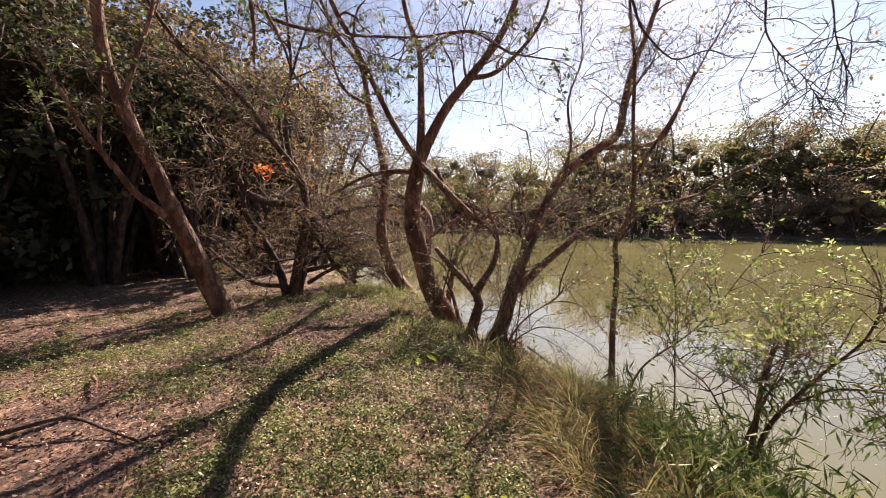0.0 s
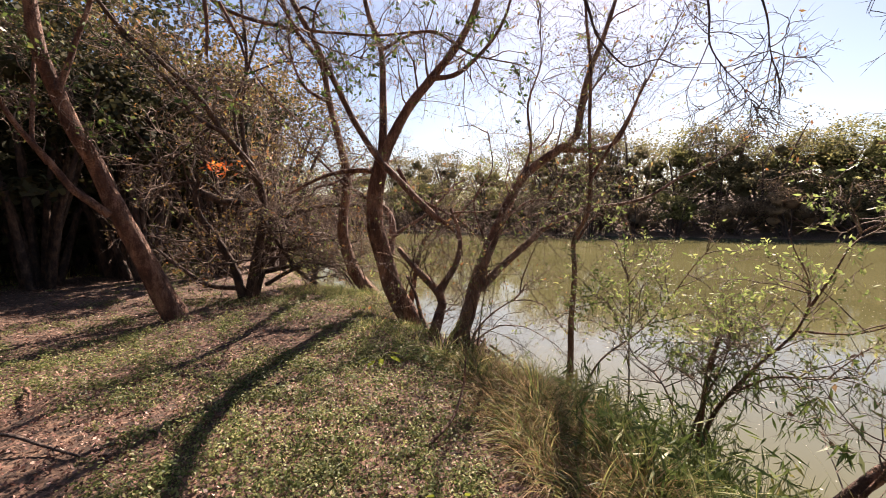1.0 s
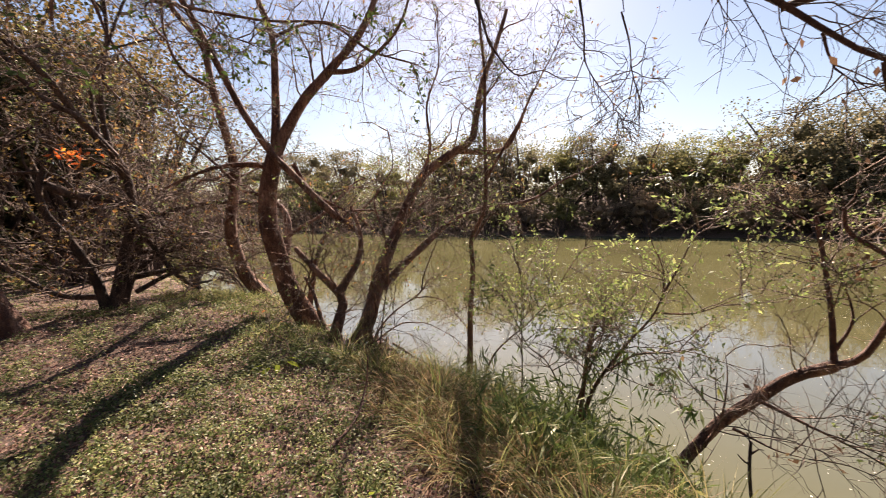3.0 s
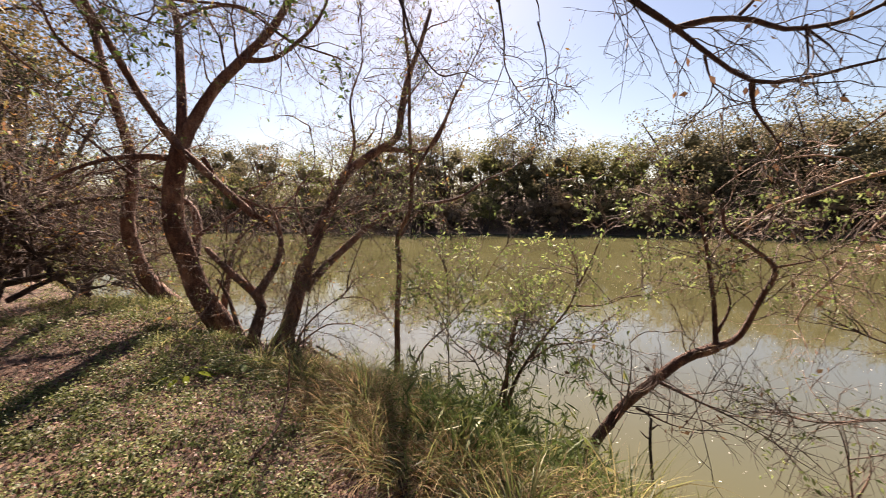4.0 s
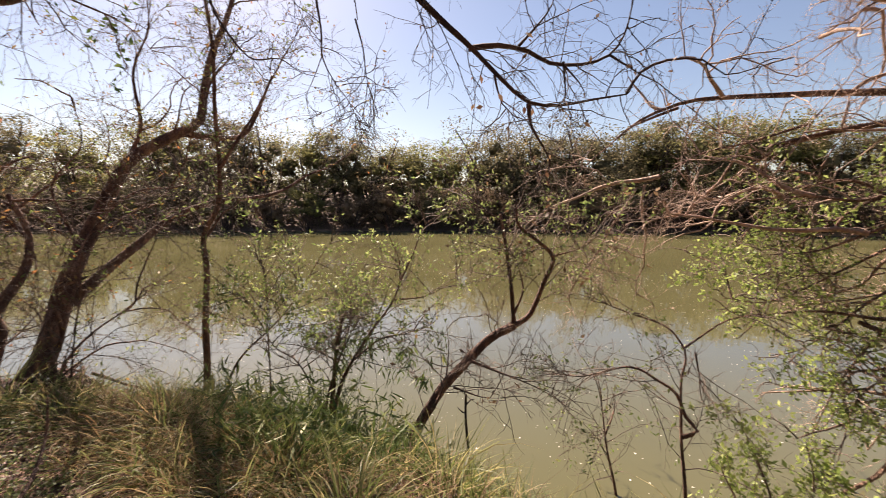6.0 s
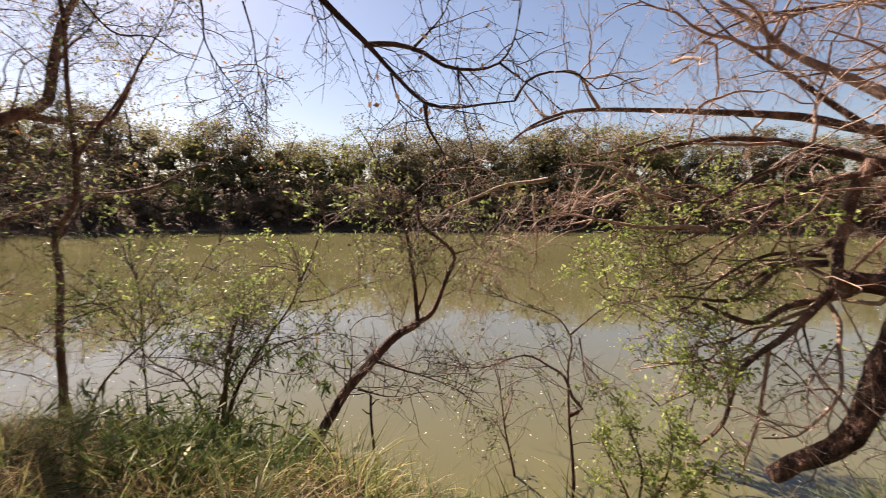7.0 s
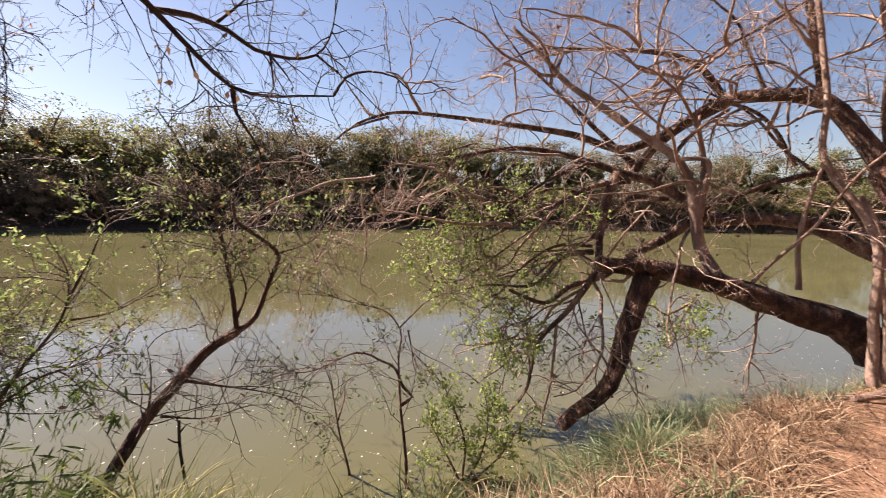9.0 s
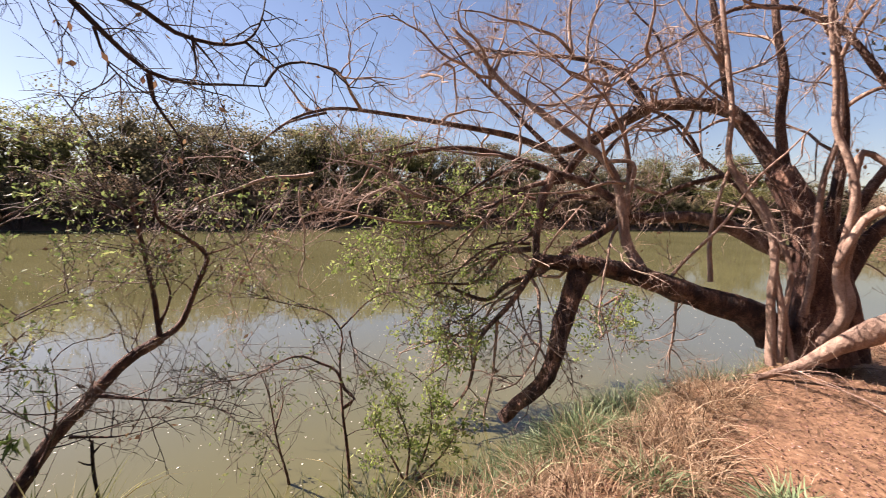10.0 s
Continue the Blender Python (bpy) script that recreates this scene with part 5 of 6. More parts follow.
# the skyline: bearing and height of the tree tops, in degrees
SKYLINE = np.array([(-18, 8.0), (-8, 8.5), (-3, 9.5), (3, 10.8), (9, 11.2), (12, 8.5), (13.5, 6), (15.5, 11.6), (18, 12.2), (21, 11.5), (25, 13.8), (28, 12.2), (31, 11.2), (37, 12.6), (40, 10.5), (45, 9.6), (52, 9.6), (56, 10.2), (60, 12.8), (66, 11.2), (74, 11.6), (82, 11.0), (90, 10.4), (100, 9.2), (117, 7.8), (135, 6.5)])
TREE_HIGH = (10.5, 9.5, 9.0)
for i, az in enumerate(np.concatenate([np.arange(-17, 42, 3.9), np.arange(44, 134, 3.0)])):
    az = az + rng.uniform(-0.9, 0.9)
    way = np.array([math.sin(radians(az)), math.cos(radians(az))])
    reach = np.arange(30.0, 140.0, 0.5)
    inland = offset_from(FAR_SHORE, way[0] * reach, way[1] * reach)
    d = reach[np.argmax(inland > rng.uniform(5, 9))]
    x, y = way * d
    ground_z = float(land(x, y))
    k = int(rng.integers(0, 3))
    high = 1.53 + math.tan(radians(float(np.interp(az, *SKYLINE.T)) * rng.uniform(0.82, 1.03))) * d - ground_z
    plant(FAR_TREES, k, x, y, ground_z - 0.3, high / TREE_HIGH[k] * 1.06, rng.uniform(0, 360))
base = follow(FAR_SHORE, 1500, 4, 285)
walked = np.gradient(base, axis=0)
out_way = unit(np.stack([-walked[:, 1], walked[:, 0]], -1))
for name, label, n, lo, hi, low_top, rise, leaf in (("thicket", "dark tangled undergrowth along the far bank", 50000, 2.2, 8.0, 2.6, 2.6, 0.3), ("thicket", "dense olive wood standing behind the far bank", 44000, 6.0, 14.0, 4.2, 2.4, 0.46)):
    i = rng.integers(0, 1500, n)
    back = lo + (hi - lo) * rng.uniform(0, 1, n)
    q = base[i] + out_way[i] * back[:, None] + rng.normal(0, 0.3, (n, 2))
    swell = 0.8 + 0.22 * np.sin(i * 0.13 + back * 0.7) * np.sin(i * 0.041 + 1 - back * 0.4) + 0.12 * np.sin(i * 0.5 + back * 1.9)
    az = np.degrees(np.arctan2(q[:, 0], q[:, 1]))
    top = (low_top + rise * ease(lo, hi, back)) * swell * np.interp(az, SKYLINE[:, 0], SKYLINE[:, 1]) / 10.5 * np.where(az < 33, 1.15, 1.0)
    q3 = np.concatenate([q, (land(q[:, 0], q[:, 1]) + np.abs(rng.uniform(-0.05, 1, n)) ** 0.8 * top)[:, None]], 1)
    ob = new(name, mesh_of(name, *leaves(q3, leaf, 0.65, facing=np.concatenate([-out_way[i] * 0.4, np.ones((n, 1))], 1)), LEAF_FAR))
    tagged(ob, label, "undergrowth", kind="stuff")
for x, y, k, s in ((-8.2, 21, 4, 0.6), (-9.5, 24, 2, 0.65), (-10.5, 30, 4, 0.8), (-7.3, 17.5, 4, 0.4), (-12, 36, 4, 0.9), (-15, 43, 2, 1.0), (-18, 52, 4, 1.2), (-22, 62, 0, 1.3), (-9.8, 27, 2, 0.6), (6.2, -10.5, 4, 0.4), (8.4, -15, 2, 0.5), (9.5, -19.5, 0, 0.6), (12, -27, 2, 0.8)):
    plant(FAR_BUSHES, k, x, y, float(land(x, y)) - 0.15, s, x * 50)
LIGHT_TREES = [make_bush("yellowing_tree", "thin-crowned tree with yellowing leaves by the wood", 6.5, 9.5, LEAF_AUTUMN_DULL, 4200, 41, 0.13, 3.6, "tree", "light trees by the wood", True, 0)]
for x, y, s in ((-4.7, 15.4, 0.75), (-5.9, 18.8, 0.95), (-6.3, 15.6, 0.85), (-9.0, 15.8, 0.95), (-8.2, 12.6, 0.8), (-11.5, 12.5, 0.9), (-7.6, 20.5, 0.95)):
    plant(LIGHT_TREES, 0, x, y, float(land(x, y)) - 0.1, s, x * 70)
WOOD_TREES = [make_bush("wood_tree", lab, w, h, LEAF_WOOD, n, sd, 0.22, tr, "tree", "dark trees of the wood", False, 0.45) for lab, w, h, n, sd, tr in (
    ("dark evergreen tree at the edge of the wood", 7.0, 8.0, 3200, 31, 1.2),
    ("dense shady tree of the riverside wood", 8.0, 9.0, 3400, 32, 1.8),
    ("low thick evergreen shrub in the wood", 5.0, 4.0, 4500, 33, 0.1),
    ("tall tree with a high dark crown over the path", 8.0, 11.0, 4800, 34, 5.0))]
# (-9, 2) to (-0.5, -8) are added trees, out of view behind and left
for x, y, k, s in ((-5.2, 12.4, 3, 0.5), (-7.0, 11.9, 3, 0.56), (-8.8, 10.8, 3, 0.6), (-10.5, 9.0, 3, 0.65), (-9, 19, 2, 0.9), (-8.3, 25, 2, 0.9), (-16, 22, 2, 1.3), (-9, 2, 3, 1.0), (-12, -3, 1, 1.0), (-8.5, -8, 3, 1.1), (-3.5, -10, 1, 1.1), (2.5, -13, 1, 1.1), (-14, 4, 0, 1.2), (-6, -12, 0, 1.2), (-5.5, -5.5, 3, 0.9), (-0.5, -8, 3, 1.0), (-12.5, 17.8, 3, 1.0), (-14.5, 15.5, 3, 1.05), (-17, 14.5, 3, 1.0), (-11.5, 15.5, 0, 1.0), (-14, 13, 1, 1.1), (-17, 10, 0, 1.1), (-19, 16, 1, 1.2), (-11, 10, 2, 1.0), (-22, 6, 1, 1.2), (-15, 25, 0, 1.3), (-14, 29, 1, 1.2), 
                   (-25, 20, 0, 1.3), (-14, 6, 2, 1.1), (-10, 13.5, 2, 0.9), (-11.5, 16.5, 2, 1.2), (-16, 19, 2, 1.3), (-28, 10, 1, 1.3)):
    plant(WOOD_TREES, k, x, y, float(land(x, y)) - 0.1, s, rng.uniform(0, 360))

# ---- ground cover, litter, grass ----


def in_hollow(x, y):
    """The bare root hollow below the waterside tree."""
    return ((x - 0.64) / 0.42) ** 2 + ((y - 5.08) / 0.56) ** 2 < 1


def scatter(n, x0, x1, y0, y1, keep):
    x, y = rng.uniform(x0, x1, n), rng.uniform(y0, y1, n)
    bare = in_hollow(x, y)
    x, y = x[~bare], y[~bare]
    near = -offset_from(NEAR_SHORE, x, y)
    ok = keep(x, y, near)
    x, y, near = x[ok], y[ok], near[ok]
    return np.stack([x, y, land(x, y)], -1)


def blades(feet, length, width, lean=0.45, steps=4):
    n = len(feet)
    way = unit(rng.normal(size=(n, 3)) * lean + np.array([0, 0, 1.0]))
    size = length * rng.uniform(0.5, 1.25, n)
    side = unit(np.cross(way, rng.normal(size=(n, 3))))
    v = []
    p = feet.copy() - np.array([0, 0, 0.01])
    w = width * rng.uniform(0.7, 1.3, n)
    bend = rng.normal(size=(n, 3)) * 0.25 + np.array([0, 0, -0.22])
    for s in range(steps):
        t = s / (steps - 1)
        half = (w * 0.5 * (1 - t * 0.92))[:, None]
        v += [p - side * half, p + side * half]
        p = p + way * (size / (steps - 1))[:, None]
        way = unit(way + bend)
    v = np.stack(v, 1).reshape(-1, 3)
    f = [[2 * s, 2 * s + 1, 2 * s + 3, 2 * s + 2] for s in range(steps - 1)]
    return v, ((np.arange(n) * steps * 2)[:, None, None] + np.array(f)[None]).reshape(-1, 4)


def patchy(x, y, s, seed, soft=0.3):
    return wave(x, y, s, seed) + 0.5 * wave(x, y, s * 2.7, seed + 1) + rng.normal(0, soft, x.shape)


litter = scatter(360000, -10, 5, -6, 13, lambda x, y, n: (n > 0.6) & (rng.uniform(size=len(n)) < np.clip(1.25 - np.hypot(x, y) / 10, 0.12, 1)) & (patchy(x, y, 1.3, 2) > np.where(x > 1.2, 0.0, -0.1) - 2.2 * ease(-2.2, 0.4, y)))
for label, mask, size in (("carpet of fallen reddish brown leaves", litter[:, 1] > 0.3, 0.029), ("fine dry leaf scraps on bare orange earth", litter[:, 1] <= 0.3, 0.019)):
    at = litter[mask]
    ob = new("leaf_litter", mesh_of("leaf_litter", *leaves(at + np.array([0, 0, 1]) * (0.3 * size + rng.uniform(0, 0.6 * size, (len(at), 1))), size, 0.5, 0, 0.45 if size > 0.02 else 0.8), LEAF_LITTER))
    tagged(ob, label, "leaf litter", kind="stuff")
green = scatter(15000, -10, 3, 0.4, 13, lambda x, y, n: (n > 0.45) & (x < 0.4 + 0.3 * wave(x, y, 2.1, 8) + 3 * ease(5.0, 6.5, y)) & (rng.uniform(size=len(n)) < np.clip(1.3 - np.hypot(x, y) / 11, 0.2, 1)) & (0.6 * patchy(x, y, 1.1, 4, 0.2) + 0.65 * wave(x, y, 3.1, 14) + 0.45 * wave(x, y, 7.3, 3) + 0.9 * ease(2.6, 0.8, n) + 0.2 * ease(5, 9, y) - 0.55 * np.exp(-((x + 2.5) ** 2 + (y - 3.0) ** 2) / 3.5) + 1.1 * np.exp(-((x + 1.6) ** 2 / 3.0 + (y - 6.0) ** 2 / 2.6)) + 1.5 * np.exp(-((x + 4.3) ** 2 / 2.6 + (y - 4.9) ** 2 / 1.1)) - 0.6 * ease(-5.6, -6.5, x) > 0.3))
more = scatter(900, -1.8, 0.5, 0.8, 4.8, lambda x, y, n: n > 1.0)
green = np.vstack([green, more])
per = 40
size = np.repeat(rng.uniform(0.05, 0.17, len(green)), per)
face = unit(rng.normal(size=(len(size), 3)) * np.array([1, 1, 0.6]) + np.array([0, 0, 0.5]))
face[:, 2] = np.abs(face[:, 2])
cover = np.repeat(green, per, 0) + face * (size * rng.uniform(0.35, 1.1, len(size)))[:, None] * np.array([1.15, 1.15, 0.95]) + np.array([0, 0, 0.01])
ob = new("ground_cover", mesh_of("ground_cover", *leaves(cover, 0.022, 0.55, facing=face + np.array([0, 0, 0.5])), LEAF_COVER))
tagged(ob, "low green creeping plants on the bank", "ground cover", kind="stuff")
crest = scatter(14000, -3.5, 1.2, 4.8, 9.5, lambda x, y, n: (n > 0.1) & (n < 2.2))
ob = new("crest_grass", mesh_of("crest_grass", *blades(crest, 0.2, 0.008, 0.6), GRASS_GREEN))
tagged(ob, "short green grass on the crest of the bank", "grass", kind="stuff")
clearing = scatter(26000, -22, -6, 11, 24, lambda x, y, n: patchy(x, y, 0.5, 7) > 0.1)
ob = new("clearing_grass", mesh_of("clearing_grass", *blades(clearing, 0.3, 0.025, 0.6), GRASS_GREEN))
tagged(ob, "sunlit green grass in the wood clearing", "grass", kind="stuff")
tall = scatter(16000, 0, 4, 1.0, 6.5, lambda x, y, n: (n > -0.3) & (n < 0.95) & (patchy(x, y, 2.1, 3) > -0.1))
ob = new("bank_grass", mesh_of("bank_grass", *blades(tall, 0.42, 0.009, 0.6), GRASS_GREEN))
tagged(ob, "tall green reedy grass along the bank edge", "grass", kind="stuff")
dry = scatter(60000, 0, 6.5, -5.5, 5.4, lambda x, y, n: (n > 0.1) & (n < 1.55 + 0.35 * wave(x, y, 2.3, 12)) & (patchy(x, y, 1.9, 6) > -0.15))
ob = new("dry_grass", mesh_of("dry_grass", *blades(dry, 0.34, 0.006, 1.7), GRASS_DRY))
tagged(ob, "matted straw-coloured dry grass on the bank", "grass", kind="stuff")
scraps = scatter(14000, 0, 5, -6, 0.4, lambda x, y, n: (n > 1.0) & (patchy(x, y, 2.1, 5) > 0.0))
ob = new("straw_scraps", mesh_of("straw_scraps", *blades(scraps, 0.14, 0.004, 2.6, 3), GRASS_DRY))
tagged(ob, "broken straw lying flat on the bare earth", "straw", kind="stuff")
grey = scatter(40000, 1.5, 8, -6, 1.2, lambda x, y, n: (n > -0.1) & (n < 0.95) & (patchy(x, y, 2.3, 9) > -0.1))
ob = new("reed_grass", mesh_of("reed_grass", *blades(grey, 0.38, 0.009, 0.6), GRASS_GREY))
tagged(ob, "grey-green grass tufts above the water", "grass", kind="stuff")
n = 4200
specks = np.stack([rng.uniform(2.2, 16, n), rng.uniform(-7, 16, n), np.full(n, WATER_Z + 0.003)], -1)
specks = specks[offset_from(NEAR_SHORE, specks[:, 0], specks[:, 1]) > 0.2]
ob = new("floating_debris", mesh_of("floating_debris", *leaves(specks, 0.02, 0.7, 0, 1.0), SCRAP))
tagged(ob, "tiny pale leaf scraps floating on the river", "debris", kind="stuff")


# ---- small things on the bank ----


def stick(name, label, pts, r0, r1, mat):
    ob = thing(name, pts[0], label, "stick")
    v, f, path = limb_mesh(pts, r0, r1, 7, 0.08)
    part("shaft", (v, f), mat, ob, smooth=True)
    for a in sprout([path], 3, 0.25, 4, 0.3, 0.8, 0.2):
        part("side_twig", tubes(a[None], [r1 * 0.7], [r1 * 0.3], 4), mat, ob)
    return ob


def on_land(*xy, lift=0.02):
    return [(x, y, float(land(x, y)) + lift + h) for x, y, h in xy]


stick("fallen_branch", "dark crooked fallen branch lying on the leaf litter", on_land((-3.4, 2.85, 0.0), (-3.1, 2.95, 0.06), (-2.75, 2.95, 0.1), (-2.45, 2.9, 0.04), (-2.1, 2.75, 0.0)), 0.022, 0.008, BARK_DARK)
stick("fallen_branch", "short forked stick lying among green plants", on_land((-3.55, 4.1, 0.02), (-3.3, 3.85, 0.05), (-3.1, 3.6, 0.02)), 0.022, 0.008, BARK_BROWN)
stick("fallen_branch", "reddish bare stick leaning over the dry grass", on_land((0.1, 2.75, 0.0), (0.3, 2.95, 0.08), (0.42, 3.2, 0.22), (0.45, 3.3, 0.4)), 0.016, 0.006, BARK_BROWN)
stick("fallen_branch", "thin grey stick lying beside the roots", on_land((2.4, -3.6, 0.0), (2.9, -3.65, 0.05), (3.3, -3.4, 0.1), (3.55, -3.2, 0.03)), 0.012, 0.005, BARK_PALE)
stick("broken_stake", "dark broken stick standing in the shallows", [(2.95, 1.95, -1.0), (2.98, 2.0, -0.7), (2.96, 2.02, -0.35), (3.0, 2.05, -0.12)], 0.016, 0.012, BARK_DARK)


def broad_plant(place, label, n, size, mat):
    ob = thing("broad_leaf_plant", place, label, "plant")
    x, y, z = place
    for i in range(n):
        a = i * 2.4
        tip = np.array([x + 0.12 * math.cos(a), y + 0.12 * math.sin(a), z + 0.05 + 0.02 * (i % 3)])
        stem = np.stack([np.array([x, y, z]), np.array([x, y, z + 0.08]) * 0.6 + tip * 0.4, tip])[None]
        d = np.array([math.cos(a), math.sin(a), -0.1])
        s = np.array([-math.sin(a), math.cos(a), 0.05])
        rows = []
        for u, w in ((0, 0.02), (0.25, 0.42), (0.5, 0.5), (0.75, 0.32), (1, 0.02)):
            c = tip + d * size * u + np.array([0, 0, -0.25 * size * u * u])
            rows += [c - s * size * w * 0.5, c + np.array([0, 0, -0.03 * size]), c + s * size * w * 0.5]
        f = [[r * 3 + k, r * 3 + k + 1, r * 3 + k + 4, r * 3 + k + 3] for r in range(4) for k in (0, 1)]
        leaf = part("leaf", (np.array(rows), np.array(f)), mat, ob, smooth=True)
        part("stalk", tubes(stem, [0.004], [0.002], 4), GRASS_GREEN, leaf)
    return ob


broad_plant((-0.3, 4.3, float(land(-0.3, 4.3))), "bright yellow-green broad leaves on the bank", 9, 0.13, LEAF_YELLOW)
broad_plant((0.15, 4.35, float(land(0.15, 4.35)) + 0.02), "green broad-leaved weed on the bank edge", 5, 0.12, LEAF_DEEP)
broad_plant((0.2, 2.0, float(land(0.2, 2.0)) + 0.02), "small bright green seedling in the litter", 4, 0.06, LEAF_YELLOW)


def tussock(name, label, x, y, spread, height, n, mat, width=0.006, droop=0.5, loose=0.25):
    """A clump of blades that lean outwards from one root."""
    z = float(land(x, y))
    ob = thing(name, (x, y, z), label, "grass", "grass tussocks on the bank")
    ang, rad = rng.uniform(0, 2 * math.pi, n), np.sqrt(rng.uniform(0, 1, n)) * spread
    feet = np.stack([x + rad * np.cos(ang) * 0.7, y + rad * np.sin(ang) * 0.7, np.zeros(n)], -1)
    feet[:, 2] = land(feet[:, 0], feet[:, 1]) - 0.02
    out = np.stack([np.cos(ang), np.sin(ang), np.zeros(n)], -1) * (rad / spread)[:, None] * 0.8
    way = unit(out + rng.normal(0, loose, (n, 3)) + np.array([0, 0, 1.0]))
    side = unit(np.cross(way, rng.normal(size=(n, 3))))
    size, w = height * rng.uniform(0.5, 1.3, n), width * rng.uniform(0.7, 1.4, n)
    fall = out * 0.35 + np.array([0, 0, -1]) * rng.uniform(0.1, 0.9, (n, 1)) * droop
    v, p = [], feet
    for k in range(6):
        half = (w * 0.5 * (1 - (k / 5) ** 2 * 0.95))[:, None]
        v += [p - side * half, p + side * half]
        p = p + way * (size / 5)[:, None]
        way = unit(way + fall)
    v = np.stack(v, 1).reshape(-1, 3)
    f = ((np.arange(n) * 12)[:, None, None] + np.array([[2 * k, 2 * k + 1, 2 * k + 3, 2 * k + 2] for k in range(5)])[None]).reshape(-1, 4)
    part("blade_mass", (v, f), mat, ob, kind="stuff")
    return ob


STRAW = "arching straw-coloured grass tussock on the bank"
RUST = "rusty brown half-dead grass tussock at the bank edge"
REED = "tall green reed clump at the water's edge"
GREY = "grey-green grass tuft above the water"


def bank_edge(y):
    """Where the water's edge runs at y."""
    return float(np.interp(-y, -NEAR_SHORE[:, 1], NEAR_SHORE[:, 0]))


belt = np.random.default_rng(23)
for i in range(44):
    y = 1.4 + 2.9 * i / 43 + belt.uniform(-0.15, 0.15)
    x = bank_edge(y) - belt.uniform(0.75, 1.95 - 0.12 * y)
    if x / y > 0.6 + 0.2 * max(2.5 - y, 0):
        continue
    if i % 3 == 2:
        tussock("grass_tussock", STRAW, x, y, 0.34, 0.27, 380, GRASS_DRY, 0.0055, 1.6, 1.0)
    else:
        tussock("grass_tussock", RUST, x, y, 0.32, belt.uniform(0.24, 0.38), 480, GRASS_RUST, 0.0055, 1.3, 0.85)
for i in range(46):
    y = 1.2 + 3.5 * i / 45 + belt.uniform(-0.12, 0.12)
    tussock("reed_clump", REED, bank_edge(y) - belt.uniform(0.0, 1.55), y, 0.24, belt.uniform(0.32, 0.6), 120, GRASS_GREEN, 0.0075, 0.7, 0.5)
for i in range(10):
    y = 2.0 + 1.5 * i / 9
    tussock("grass_tussock", RUST, bank_edge(y) - belt.uniform(0.95, 1.35), y, 0.3, belt.uniform(0.3, 0.42), 320, GRASS_RUST, 0.0055, 1.0, 0.8)
for i in range(9):
    y = 2.0 - 1.9 * i / 8 + belt.uniform(-0.1, 0.1)
    tussock("reed_clump", "thin green reeds standing in the shallows", bank_edge(y) - belt.uniform(-0.25, 0.25), y, 0.2, belt.uniform(0.45, 0.7), 46, GRASS_GREEN, 0.011, 0.55, 0.35)
for x, y, sp, h, n in ((2.0, -1.0, 0.38, 0.4, 900), (2.4, -1.7, 0.4, 0.42, 1000), (1.95, -0.3, 0.36, 0.38, 800), (2.9, -2.1, 0.38, 0.4, 900), (3.3, -2.7, 0.36, 0.36, 800), (2.6, -0.9, 0.3, 0.34, 700), (4.1, -3.0, 0.36, 0.36, 700), (2.1, 0.4, 0.34, 0.36, 700), (4.8, -3.6, 0.36, 0.36, 700), (3.6, -2.3, 0.3, 0.3, 600), (3.0, -1.5, 0.3, 0.34, 700)):
    tussock("grass_tussock", STRAW, min(x, bank_edge(y) - 0.35), y, sp * 1.3, h * 0.85, int(n * 1.3), GRASS_DRY, 0.006, 1.8, 0.95)
for x, y, sp, h, n in ((2.75, -0.75, 0.22, 0.4, 350), (2.85, -1.35, 0.24, 0.42, 400), (3.35, -1.75, 0.24, 0.4, 380), (3.9, -2.15, 0.24, 0.4, 380), (1.6, -1.75, 0.2, 0.22, 240), (1.9, -2.1, 0.22, 0.24, 280), (4.6, -2.6, 0.24, 0.4, 360), (2.55, -0.1, 0.2, 0.36, 300), (2.5, 0.7, 0.2, 0.36, 260), (5.4, -3.3, 0.24, 0.4, 300), (3.1, -1.1, 0.2, 0.4, 320), (3.6, -1.55, 0.2, 0.42, 320), (4.3, -1.95, 0.2, 0.4, 300), (2.2, -1.5, 0.18, 0.26, 220), (5.0, -2.5, 0.2, 0.42, 300), (2.9, 0.2, 0.18, 0.36, 220)):
    tussock("grass_tuft", GREY, min(x, bank_edge(y) - 0.1), y, sp * 1.2, h * 0.85, n, GRASS_GREY, 0.008, 0.6, 0.5)


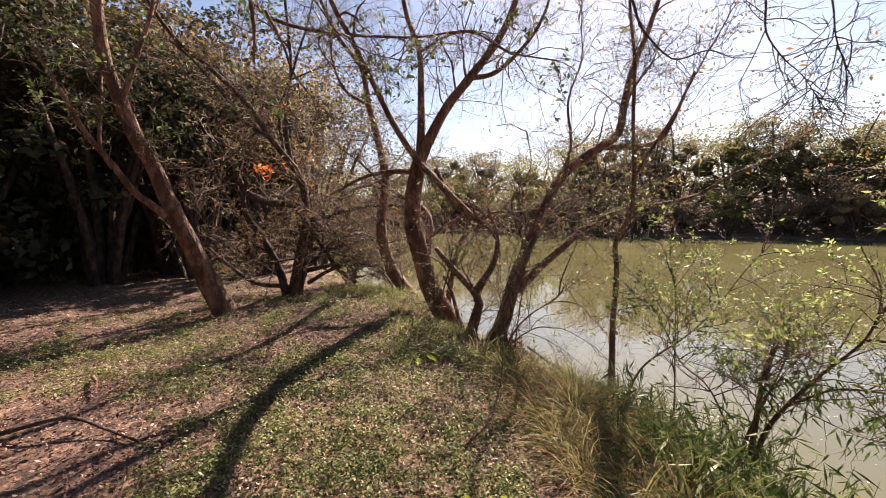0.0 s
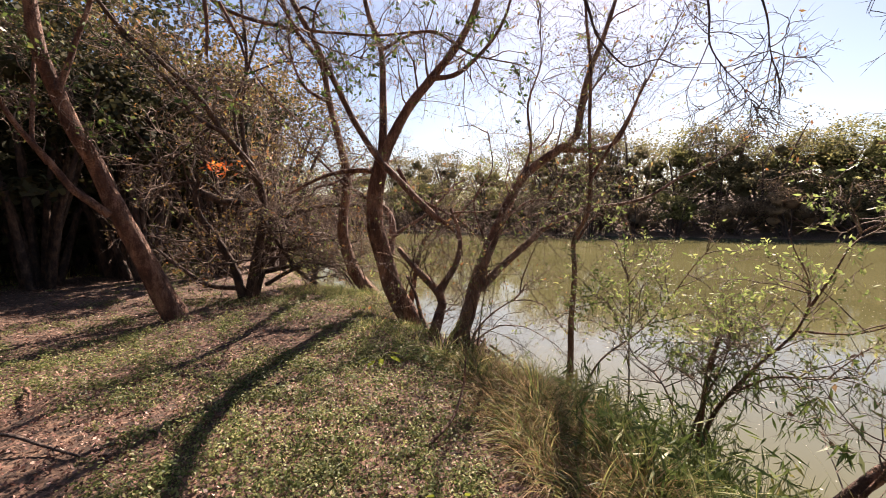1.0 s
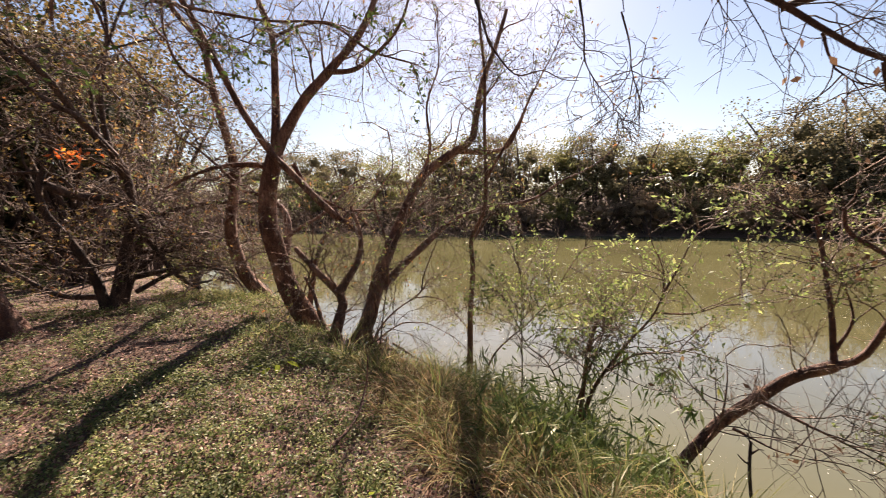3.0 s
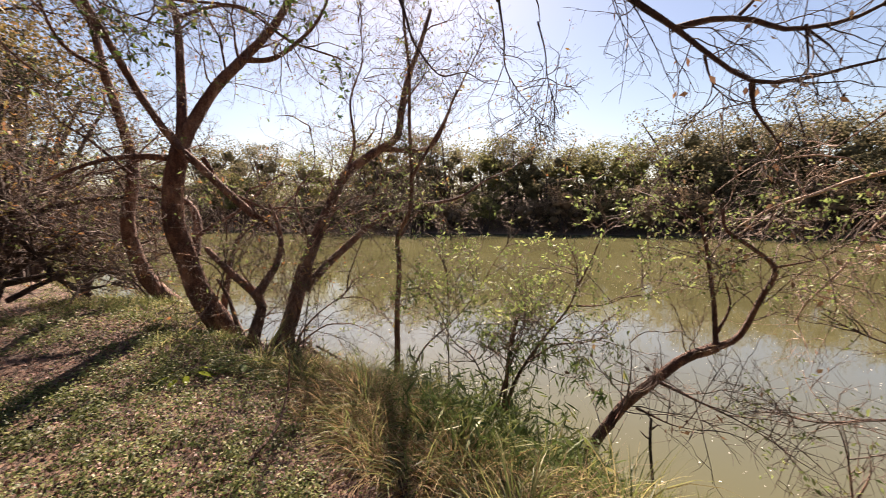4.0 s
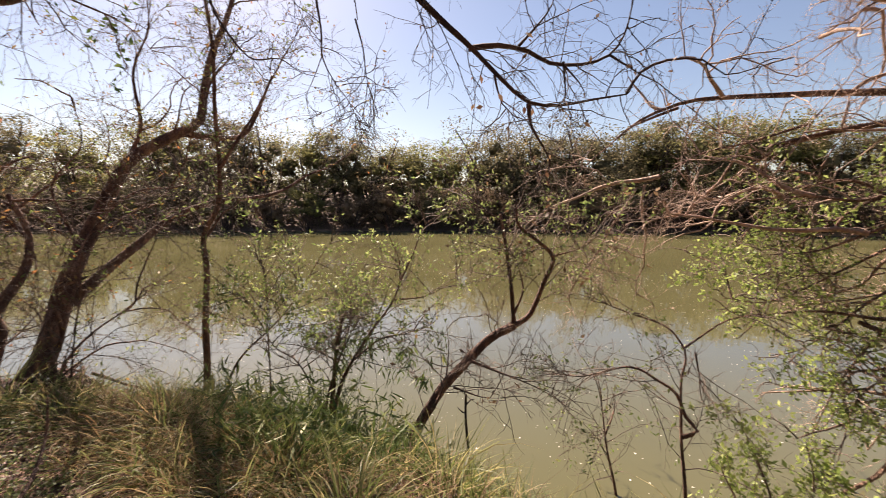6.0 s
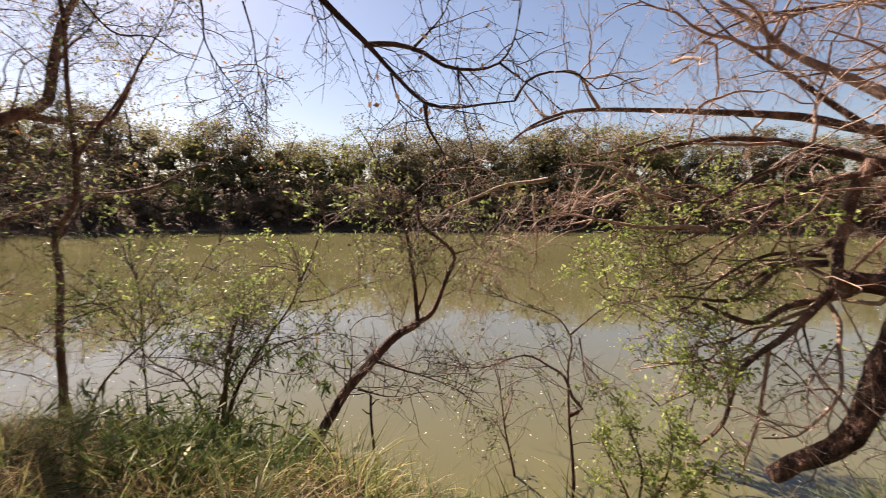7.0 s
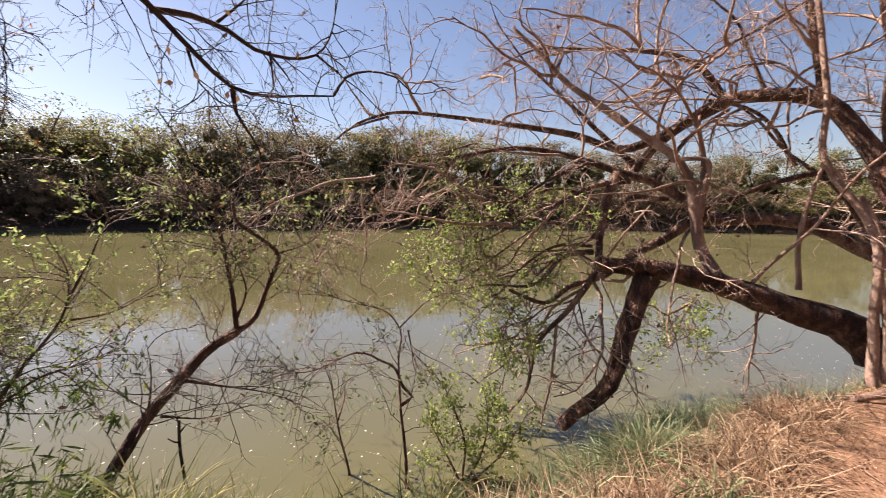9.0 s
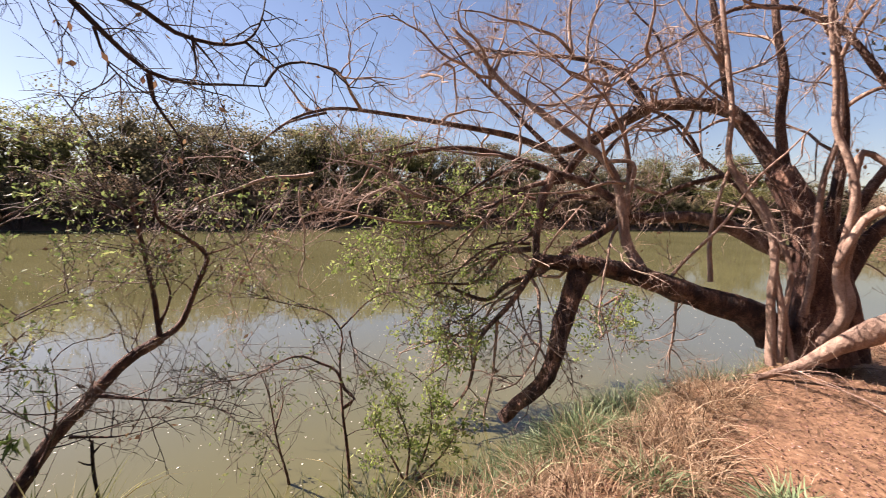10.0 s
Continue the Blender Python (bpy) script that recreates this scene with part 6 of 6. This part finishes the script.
def leafy_reed(x, y, spread, height, n):
    """A clump of thin canes with long narrow leaves on both sides."""
    z = float(land(x, y))
    ob = thing("leafy_reed", (x, y, z), "leafy green canes with narrow leaves on the bank edge", "reed", "leafy canes at the water")
    ang, rad = rng.uniform(0, 2 * math.pi, n), np.sqrt(rng.uniform(0, 1, n)) * spread
    p = np.stack([x + rad * np.cos(ang) * 0.6, y + rad * np.sin(ang) * 0.6, np.zeros(n)], -1)
    p[:, 2] = land(p[:, 0], p[:, 1]) - 0.03
    way = unit(np.stack([np.cos(ang), np.sin(ang), np.zeros(n)], -1) * (rad / spread)[:, None] * 0.55 + rng.normal(0, 0.15, (n, 3)) + np.array([0, 0, 1.0]))
    size = height * rng.uniform(0.55, 1.2, n)
    canes = np.empty((n, 7, 3))
    for k in range(7):
        canes[:, k] = p
        p = p + way * (size / 6)[:, None]
        way = unit(way + rng.normal(0, 0.07, (n, 3)) + np.array([0, 0, -0.06]))
    part("cane_mass", tubes(canes, np.full(n, 0.004), np.full(n, 0.0018), 4), LEAF_REED, ob, kind="stuff")
    part("leaf_mass", leaves(along_paths(canes, 10, 0.25, 0.008), 0.13, 0.11, 0.4), LEAF_REED, ob, "long narrow hanging leaves", kind="stuff")
    return ob


for x, y, sp, h, n in ((1.35, 2.35, 0.26, 0.5, 44), (1.65, 2.05, 0.26, 0.5, 44), (1.5, 2.75, 0.26, 0.55, 44), (1.8, 2.4, 0.26, 0.6, 46), (1.95, 1.9, 0.24, 0.45, 36), (2.0, 2.85, 0.3, 0.75, 46), (1.85, 3.35, 0.3, 0.75, 46), (2.3, 3.05, 0.28, 0.8, 50), (2.25, 2.5, 0.28, 0.7, 44), (1.75, 3.9, 0.28, 0.65, 40), (2.35, 3.5, 0.26, 0.8, 40), (1.5, 4.4, 0.25, 0.5, 30)):
    leafy_reed(x, y, sp, h, n)
for x, y, sp, h, n in ((0.55, 5.0, 0.26, 0.26, 520), (0.78, 4.78, 0.24, 0.24, 460), (0.45, 5.3, 0.2, 0.24, 320), (0.82, 5.2, 0.22, 0.3, 420), (0.5, 4.7, 0.18, 0.18, 260)):
    tussock("root_mat", "dark matted roots under the leaning trunk", x, y, sp, h, n, BARK_LOG, 0.009, 1.2, 0.6)
